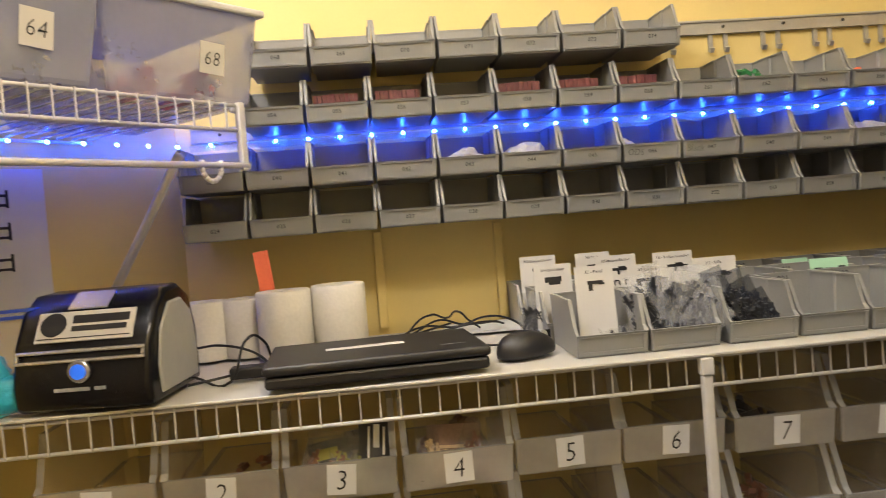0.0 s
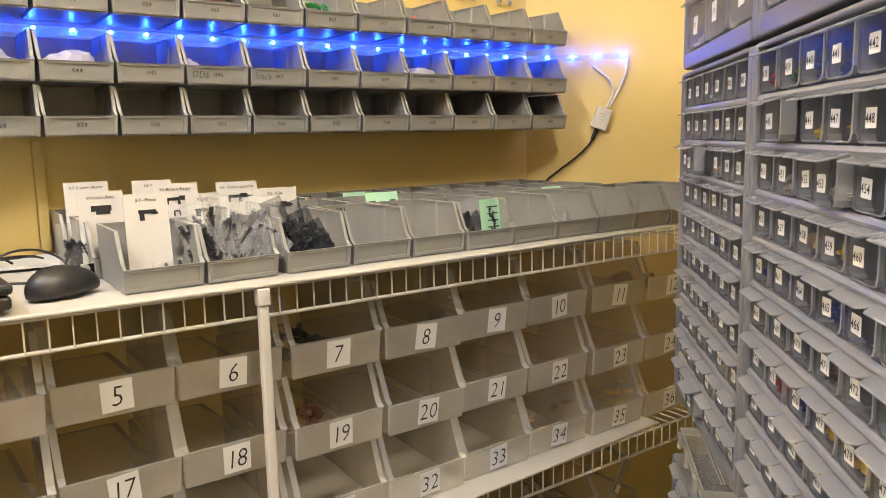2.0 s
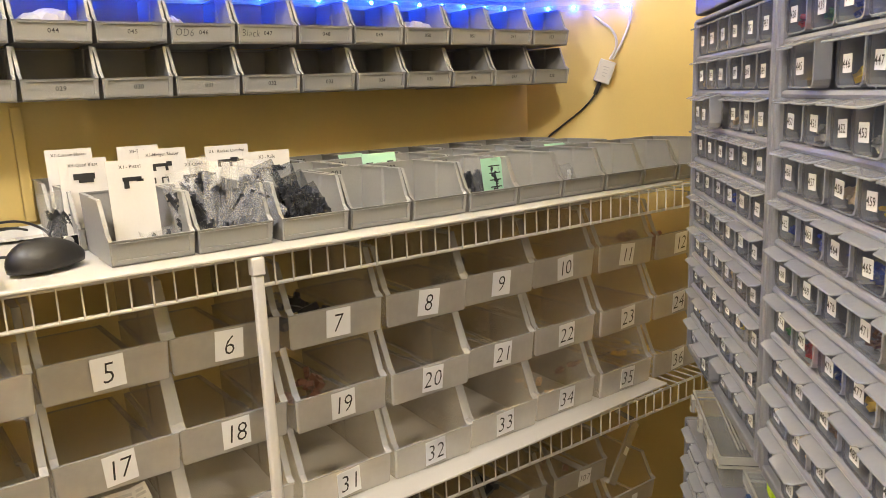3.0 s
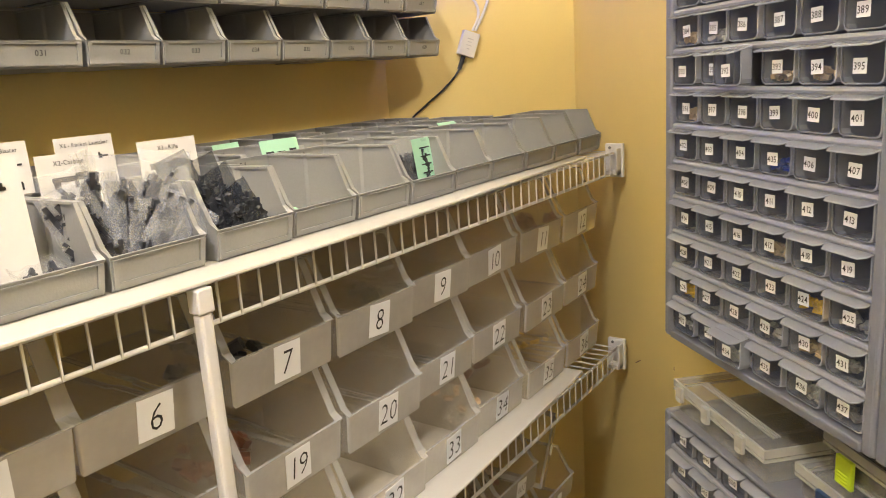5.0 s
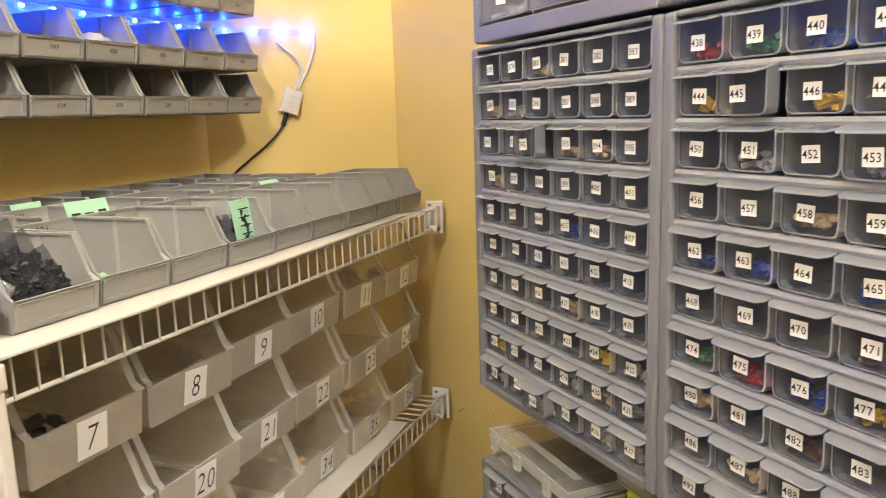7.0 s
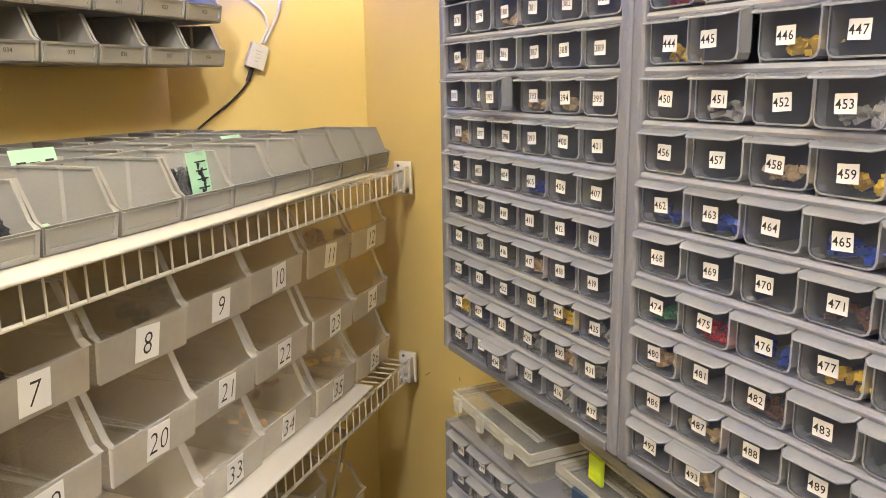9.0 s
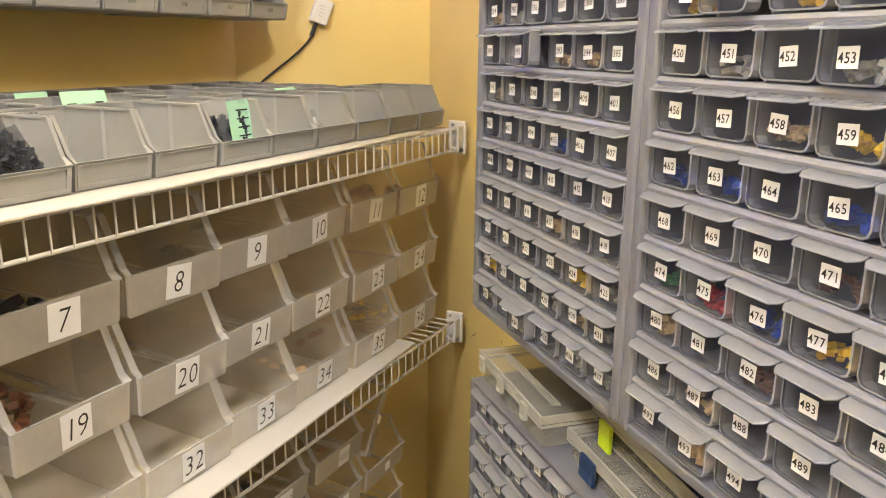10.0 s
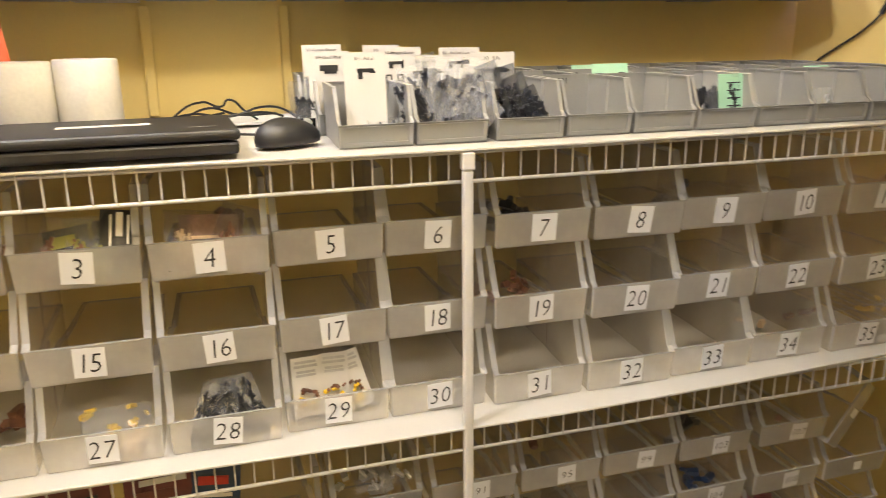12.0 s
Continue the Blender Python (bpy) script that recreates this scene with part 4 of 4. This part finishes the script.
# ---- clear cases on the lower cabinets ----
def flat_case(m, w, d, h, label, latches, mat=CASE, ribs=True):
    c = thing("parts_case", m, label, "plastic case", "clear cases")
    bm = bmesh.new()
    for a in ((-w / 2, w / 2, 0, d, 0, 0.002), (-w / 2, w / 2, 0, 0.002, 0.002, h - 0.010), (-w / 2, w / 2, d - 0.002, d, 0.002, h - 0.010), (-w / 2, -w / 2 + 0.002, 0.002, d - 0.002, 0.002, h - 0.010), (w / 2 - 0.002, w / 2, 0.002, d - 0.002, 0.002, h - 0.010)):
        box(bm, *a)
    part("tray", bm, mat, c)
    for i in range(1, 4):
        bm = bmesh.new()
        box(bm, -w / 2 + w * i / 4, -w / 2 + w * i / 4 + 0.0015, 0.002, d - 0.002, 0.002, h - 0.014)
        part("divider", bm, mat, c)
    bm = bmesh.new()
    box(bm, -w / 2 - 0.003, w / 2 + 0.003, -0.003, d + 0.003, h - 0.010, h)
    soften(bm, 0.003, 2)
    lid = part("lid", bm, mat, c)
    for k in range(3 if ribs else 0):
        bm = bmesh.new()
        box(bm, -w * 0.40, w * 0.40, 0.02 + 0.004 * k, 0.022 + 0.004 * k, h - 0.0005, h + 0.0014)
        part("rib", bm, CASE_EDGE, lid)
    bm = bmesh.new()
    for a in ((-w / 2 - 0.005, w / 2 + 0.005, -0.006, -0.0032), (-w / 2 - 0.005, w / 2 + 0.005, d + 0.0032, d + 0.006), (-w / 2 - 0.0055, -w / 2 - 0.0032, -0.0032, d + 0.0032), (w / 2 + 0.0032, w / 2 + 0.0055, -0.0032, d + 0.0032)):
        box(bm, *a, h - 0.008, h + 0.0015)
        box(bm, *a, h - 0.0130, h - 0.0100)
    part("rim", bm, CASE_EDGE, c, "whitish moulded rim")
    for x, lm, lw, lh, drop in latches:
        bm = bmesh.new()
        e = h - drop
        box(bm, x - lw / 2, x + lw / 2, -0.011, -0.0062, e - 0.012 - lh, e + 0.002)
        for k in range(4):
            box(bm, x - lw * 0.35, x + lw * 0.35, -0.0122, -0.0105, e - 0.014 - lh * (k + 0.3) / 4.5, e - 0.0125 - lh * (k + 0.3) / 4.5)
        soften(bm, 0.001)
        part("latch", bm, lm, c)
    return c


LOW = 0.9055
flat_case(FACE @ pose(0.118, 0.010, LOW, 0, 0, -3), 0.195, 0.115, 0.040, "shallow clear parts case with a ribbed lid", [(-0.080, CASE_EDGE, 0.016, 0.006, 0.002), (-0.015, CASE_EDGE, 0.016, 0.006, 0.002), (0.060, CASE_EDGE, 0.016, 0.006, 0.002)])
flat_case(FACE @ pose(0.344, 0.022, LOW, 0, 0, -3), 0.20, 0.145, 0.034, "clear latch box with a navy blue latch", [(-0.050, NAVY, 0.030, 0.012, 0.008)])
flat_case(FACE @ pose(0.366, 0.040, LOW + 0.036, 0, 0, -5), 0.22, 0.130, 0.036, "clear latch box with a lime green latch", [(-0.076, LIME, 0.024, 0.016, 0.012)])
flat_case(FACE @ pose(0.600, 0.010, LOW, 0, 0, 4), 0.16, 0.16, 0.034, "clear latch box beside the others", [(-0.05, LIME, 0.026, 0.016, 0.002)])


# ---- left-hand wall: wire shelf with tubs ----
LEFT = Matrix.Translation((-0.555, 0.105, 0)) @ pose(0, 0, 0, 0, 0, 48.65)
SHX = 1.1
up = wire_shelf("wire_shelf", LEFT @ pose(-SHX, 0, 1.567), SHX, 0.36, "white wire shelf with a hanging rod below, holding plastic tubs", lip=0.036)
bm = bmesh.new()
rod(bm, (0, -0.004, -0.082), (SHX, -0.004, -0.082), 0.0042, 10)
part("hanging_rod", bm, WIRE, up, smooth=True)
for x in (SHX - 0.012, SHX - 0.36):
    bm = bmesh.new()
    box(bm, x, x + 0.010, -0.007, 0.003, -0.088, 0.0)
    box(bm, x, x + 0.010, 0.003, 0.012, -0.012, -0.002)
    soften(bm, 0.002, 2)
    part("rod_support", bm, WIRE, up)
bm = bmesh.new()
ring = [(SHX - 0.060 + 0.015 * math.cos(a), -0.004, -0.082 + 0.020 * math.sin(a)) for a in [math.pi * (0.9 + 1.2 * k / 10) for k in range(11)]]
for p, q in zip(ring, ring[1:]):
    rod(bm, p, q, 0.0032, 8)
part("hook", bm, WIRE, up, "white plastic hook under the rod", smooth=True)
bm = bmesh.new()
rod(bm, (SHX + 0.006, 0.150, -0.050), (SHX + 0.006, 0.366, -0.262), 0.0070, 10)
part("brace", bm, WIRE, up, "slanting white brace to the wall", smooth=True)


def tub(m, text, lab, fill=None):
    w, d, h = 0.226, 0.32, 0.120
    t = thing("plastic_tub", m, lab, "tub", "tubs on the left shelf")
    bm = bmesh.new()
    hw, b = w / 2, w / 2 - 0.014
    outer = [(-b, 0.014), (b, 0.014), (b, d - 0.014), (-b, d - 0.014)]
    top = [(-hw, 0), (hw, 0), (hw, d), (-hw, d)]
    lo = [bm.verts.new((x, y, 0)) for x, y in outer]
    hi = [bm.verts.new((x, y, h)) for x, y in top]
    bm.faces.new(lo[::-1])
    for i in range(4):
        bm.faces.new((lo[i], lo[(i + 1) % 4], hi[(i + 1) % 4], hi[i]))
    bmesh.ops.bevel(bm, geom=[e for e in bm.edges if len(e.link_faces) == 2], offset=0.010, segments=3, affect="EDGES", profile=0.5)
    bmesh.ops.solidify(bm, geom=bm.faces[:], thickness=0.0018)
    part("body", bm, TUB, t)
    bm = bmesh.new()
    slab(bm, [(-hw - 0.006, -0.006), (hw + 0.006, -0.006), (hw + 0.006, d + 0.006), (-hw - 0.006, d + 0.006)], h, h + 0.010)
    soften(bm, 0.003, 2)
    part("lid", bm, PAPER, t, "white lid")
    put("number_label", label_mesh(text, 0.036, 0.040, 0.018, PAPER, 0.9), t, pose(0.036, 0.0055, 0.058, 7, 3))
    if fill:
        part("filling", heap(int(text), 0.12, 0.06, 14, 0.016, 1.0), fill, t, "small toy parts", pose(0, 0.03, 0.006))
    return t


tub(LEFT @ pose(-0.062, 0.016, 1.5675, 0, 0, -3), "68", "frosted plastic tub with a white label, red parts inside", RED)
tub(LEFT @ pose(-0.290, 0.002, 1.5675, 0, 0, 2), "64", "frosted plastic tub with a white handwritten label", STONE)
tub(LEFT @ pose(-0.540, 0.006, 1.5675, 0, 0, 0), "60", "frosted plastic tub with a white handwritten label", STONE)

# paper notice on the left wall
sign = thing("paper_sign", LEFT @ pose(-0.176, 0.3735, 1.400, 0, 0, 0), "white paper notice with black letters stuck on the wall", "sign")
bm = bmesh.new()
box(bm, -0.10, 0.10, 0, 0.0008, -0.10, 0.12)
part("sheet", bm, PAPER, sign)
bm = bmesh.new()
for z in (0.075, 0.028, -0.018):
    box(bm, -0.085, 0.047, -0.0010, -0.0004, z - 0.010, z - 0.006)
    box(bm, -0.085, 0.047, -0.0010, -0.0004, z + 0.004, z + 0.008)
    box(bm, 0.043, 0.047, -0.0010, -0.0004, z - 0.012, z + 0.014)
part("print", bm, INK, sign, "black printed bars")

# ---- label printer ----
pr = thing("label_printer", pose(-0.754, 0.016, TOP + 0.0045, 0, 0, -7) @ Matrix.Scale(1.04, 4), "glossy black desktop label printer with grey sides", "printer")
bm = bmesh.new()
prism(bm, [(0.0, 0.0), (-0.004, 0.03), (0.006, 0.075), (0.030, 0.112), (0.060, 0.130), (0.105, 0.132), (0.140, 0.115), (0.158, 0.07), (0.160, 0.0)], -0.080, 0.080)
soften(bm, 0.008, 3)
part("housing", bm, GLOSS, pr, smooth=True)
for s in (-1, 1):
    bm = bmesh.new()
    prism(bm, [(0.022, 0.010), (0.018, 0.045), (0.030, 0.085), (0.060, 0.112), (0.100, 0.114), (0.130, 0.095), (0.142, 0.05), (0.140, 0.010)], s * 0.079, s * 0.0835)
    soften(bm, 0.002, 1)
    part("side_panel", bm, GREYSIDE, pr)
SL = math.degrees(math.atan2(0.037, 0.024))
def slope_plate(name, x0, x1, b0, b1, mat, lab="", t=0.0012):
    """A plate on the sloping front, b along the slope."""
    bm = bmesh.new()
    box(bm, x0, x1, -t, 0.001, b0, b1)
    soften(bm, 0.0003)
    return part(name, bm, mat, pr, lab, pose(0, 0.0055, 0.0755, -(90 - SL), 0, 0))
slope_plate("sticker", -0.055, 0.058, 0.004, 0.042, PAPER, "white company sticker")
bm = bmesh.new()
bmesh.ops.create_cone(bm, cap_ends=True, segments=20, radius1=0.015, radius2=0.015, depth=0.0008, matrix=pose(-0.036, -0.0016, 0.0255, 90))
box(bm, -0.014, 0.052, -0.0020, -0.0014, 0.026, 0.036)
box(bm, -0.014, 0.050, -0.0020, -0.0014, 0.016, 0.0225)
box(bm, -0.052, 0.055, -0.0020, -0.0014, 0.0075, 0.0085)
part("sticker_print", bm, INK, pr, "black emblem and bars", pose(0, 0.0055, 0.0755, -(90 - SL), 0, 0))
bm = bmesh.new()
box(bm, -0.023, 0.023, -0.0012, 0.0006, 0.0, 0.033)
part("label_window", bm, SILVER, pr, "silvery strip on the top", pose(0, 0.029, 0.1135, -(90 - 31), 0, 0))
bm = bmesh.new()
for a in ((-0.074, 0.074, -0.003, 0.002, 0.0, 0.004), (-0.074, 0.074, -0.003, 0.002, 0.011, 0.015), (-0.074, -0.070, -0.003, 0.002, 0.004, 0.011), (0.070, 0.074, -0.003, 0.002, 0.004, 0.011)):
    box(bm, *a)
soften(bm, 0.001)
part("label_slot", bm, SILVER, pr, "silver slot frame", pose(0, -0.001, 0.056, -14, 0, 0))
bm = bmesh.new()
rod(bm, (0, -0.0075, 0.046), (0, -0.001, 0.046), 0.013, 20)
soften(bm, 0.001)
ring = part("button_ring", bm, SILVER, pr, "silver ring")
bm = bmesh.new()
rod(bm, (0, -0.009, 0.046), (0, -0.007, 0.046), 0.0085, 20)
part("button", bm, BUTTON, ring, "glowing blue button")
bm = bmesh.new()
box(bm, -0.030, 0.010, -0.0055, -0.0035, 0.024, 0.028)
box(bm, 0.016, 0.028, -0.0055, -0.0035, 0.024, 0.028)
part("badge", bm, STONE, pr, "small grey badge bars")

# ---- rolls, laptop, mouse and papers ----
def roll(x, y, r, h, lab, turn=0):
    t = thing("label_roll", pose(x, y, TOP + 0.0045, 0, 0, turn), lab, "paper roll", "rolls of labels")
    bm = bmesh.new()
    ro, ri, n = r, 0.013, 36
    prof = [(ri, 0), (ro - 0.002, 0), (ro, 0.002), (ro, h - 0.002), (ro - 0.002, h), (ri, h)]
    rings = [[bm.verts.new((p[0] * math.cos(6.28318 * k / n), p[0] * math.sin(6.28318 * k / n), p[1])) for p in prof] for k in range(n)]
    for k in range(n):
        a, b = rings[k], rings[(k + 1) % n]
        for j in range(len(prof)):
            jj = (j + 1) % len(prof)
            bm.faces.new((a[j], b[j], b[jj], a[jj]))
    part("paper", bm, ROLL, t, smooth=True)
    bm = bmesh.new()
    rod(bm, (0, 0, 0.0), (0, 0, h - 0.006), 0.0128, 20)
    part("core", bm, GREYSIDE, t, "grey cardboard core")
    return t


roll(-0.543, 0.275, 0.042, 0.103, "upright roll of white labels on the shelf")
roll(-0.460, 0.290, 0.042, 0.105, "upright roll of white labels on the shelf")
for x in (-0.610, -0.672):
    roll(x, 0.330, 0.038, 0.092, "wrapped roll of white labels behind the printer")
bm = bmesh.new()
slab(bm, [(-0.010, 0), (0.010, 0), (0.014, 0.0015), (-0.006, 0.0015)], 0.0, 0.165)
tagged(part("orange_strip", bm, ORANGE, None, m=pose(-0.565, 0.335, TOP + 0.0045, 0, -6, 10)), "orange-red paper strip standing behind the rolls", "strip")

lap = thing("laptop", pose(-0.408, -0.008, TOP + 0.0045, 0, 0, 2.5), "closed black laptop with a white sticker, lying on the shelf", "laptop")
bm = bmesh.new()
slab(bm, [(-0.136, 0.026), (0.140, 0.022), (0.138, 0.195), (-0.134, 0.195)], 0.002, 0.017)
soften(bm, 0.004, 2)
part("base", bm, BLACK, lap)
bm = bmesh.new()
slab(bm, [(-0.138, 0.022), (0.142, 0.018), (0.140, 0.196), (-0.136, 0.196)], 0.0185, 0.031)
soften(bm, 0.005, 3)
part("screen_lid", bm, BLACK, lap)
bm = bmesh.new()
box(bm, -0.058, 0.046, 0.105, 0.122, 0.0311, 0.0316)
box(bm, -0.048, 0.036, 0.110, 0.1125, 0.0314, 0.0318, 1)
box(bm, -0.048, 0.030, 0.115, 0.1170, 0.0314, 0.0318, 1)
part("sticker", bm, (PAPER, STONE), lap, "long white sticker", pose(0, 0, 0, 0, 0, 2))
for x in (-0.11, 0.11):
    bm = bmesh.new()
    rod(bm, (x - 0.02, 0.193, 0.018), (x + 0.02, 0.193, 0.018), 0.006, 10)
    part("hinge", bm, BLACK, lap)
bm = bmesh.new()
box(bm, 0.085, 0.118, 0.060, 0.0615, 0.0311, 0.0314)
part("badge", bm, GREYSIDE, lap, "thin grey badge")

ms = thing("mouse", pose(-0.207, 0.095, TOP + 0.0045, 0, 0, -68) @ Matrix.Scale(0.9, 4), "black wireless computer mouse on the white shelf", "mouse")
bm = bmesh.new()
bmesh.ops.create_uvsphere(bm, u_segments=24, v_segments=14, radius=1.0)
for v in bm.verts:
    x, y, z = v.co
    v.co = (x * 0.029 * (1 - 0.12 * y), y * 0.050, max(z, -0.25) * 0.030 * (1 - 0.18 * y) + 0.0078)
part("shell", bm, BLACK, ms, smooth=True)
bm = bmesh.new()
box(bm, -0.0012, 0.0012, 0.012, 0.045, 0.020, 0.033)
part("seam", bm, GLOSS, ms)
bm = bmesh.new()
rod(bm, (-0.003, 0.030, 0.026), (0.003, 0.030, 0.026), 0.008, 14)
part("wheel", bm, GREYSIDE, ms)

bm = bmesh.new()
for k in range(3):
    slab(bm, [(-0.29 + 0.004 * k, 0.33), (-0.165, 0.325 + 0.004 * k), (-0.160, 0.445), (-0.285, 0.450)], TOP + 0.0046 + 0.0012 * k, TOP + 0.0055 + 0.0012 * k)
tagged(part("paper_stack", bm, PAPER, None), "few loose white sheets lying at the back of the shelf", "paper")

H0 = TOP + 0.007
cables = thing("cable_tangle", pose(0, 0, 0), "tangle of thin black cables behind the laptop", "cable")
for k, pts in enumerate((
        [(-0.66, 0.19, H0 + 0.035), (-0.62, 0.16, H0 + 0.040), (-0.575, 0.14, H0 + 0.030), (-0.545, 0.11, H0 + 0.012)],
        [(-0.655, 0.15, H0), (-0.60, 0.10, H0), (-0.573, 0.11, H0 + 0.055), (-0.558, 0.13, H0 + 0.045), (-0.545, 0.15, H0 + 0.012), (-0.42, 0.21, H0 + 0.020), (-0.36, 0.29, H0 + 0.014), (-0.28, 0.36, H0 + 0.024)],
        [(-0.40, 0.24, H0), (-0.345, 0.30, H0 + 0.020), (-0.30, 0.33, H0 + 0.042), (-0.26, 0.35, H0 + 0.020), (-0.20, 0.36, H0 + 0.018)],
        [(-0.39, 0.25, H0 + 0.004), (-0.33, 0.32, H0 + 0.030), (-0.27, 0.34, H0 + 0.018), (-0.225, 0.33, H0 + 0.040), (-0.190, 0.28, H0 + 0.036), (-0.182, 0.22, H0 + 0.010), (-0.205, 0.19, H0), (-0.27, 0.20, H0)],
        [(-0.37, 0.27, H0 + 0.008), (-0.31, 0.35, H0 + 0.055), (-0.285, 0.36, H0 + 0.040), (-0.27, 0.34, H0 + 0.060), (-0.25, 0.35, H0 + 0.030), (-0.23, 0.36, H0 + 0.004)],
        [(-0.41, 0.23, H0), (-0.32, 0.30, H0 + 0.012), (-0.24, 0.31, H0 + 0.030), (-0.21, 0.33, H0 + 0.024), (-0.19, 0.36, H0 + 0.010)],
        [(-0.655, 0.10, H0), (-0.62, 0.105, H0 + 0.004), (-0.58, 0.14, H0 + 0.004), (-0.55, 0.14, H0 + 0.006)])):
    tube("cable", [(x, y, H0 + (z - H0) * (0.6 if x > -0.45 else 1.0)) for x, y, z in pts], 0.0018, BLACK, cables)
bm = bmesh.new()
box(bm, -0.605, -0.545, 0.118, 0.146, TOP + 0.0045, TOP + 0.020)
soften(bm, 0.003, 2)
tagged(part("power_brick", bm, BLACK, None), "small black power brick beside the laptop", "power adapter")

# zip bag with blue items at the left end of the shelf
zb = thing("zip_bag", pose(-0.880, 0.035, TOP + 0.0045, -4, 0, 14), "clear zip bag with a purple seal and aqua items", "bag")
b, c = polybag(200, 0.15, 0.125, TEAL, 12, 0.2, film=FLAP)
put("film", b, zb)
bm = bmesh.new()
box(bm, -0.072, 0.072, 0.004, 0.008, 0.112, 0.116)
box(bm, -0.072, 0.072, 0.004, 0.008, 0.120, 0.124)
part("seal", bm, BLUE, zb, "blue and purple zip seal")
for k, (x, z, r) in enumerate(((-0.035, 0.024, 0.034), (0.030, 0.022, 0.032), (0.0, 0.052, 0.030))):
    bm = bmesh.new()
    bmesh.ops.create_icosphere(bm, subdivisions=3, radius=r)
    for v in bm.verts:
        q = v.co * (1 + 0.25 * noise.noise(v.co * 55 + Vector((k * 3.0, 0, 0))))
        v.co = (q.x * 1.2, q.y * 0.5, q.z * 0.75)
    put("pouch", mesh_of(bm, "pouch", TEAL, smooth=True), zb, pose(x, 0.006, z), "aqua blue pouch")

# small marks on the diagonal wall beside the shelf ends
for along, z, w, tilt in ((0.285, 0.779, 0.026, -32), (0.422, 0.816, 0.007, 80)):
    bm = bmesh.new()
    box(bm, -w / 2, w / 2, -0.0006, 0.0004, -0.0008, 0.0008)
    p = Vector((1.1755, 0.195, z)) + U * along
    tagged(part("scuff_mark", bm, BROWN, None, m=Matrix.Translation(p) @ pose(0, 0, 0, 0, 0, -132.98) @ pose(0, 0, 0, 0, tilt, 0)), "small dark scuff on the yellow wall", "scuff")
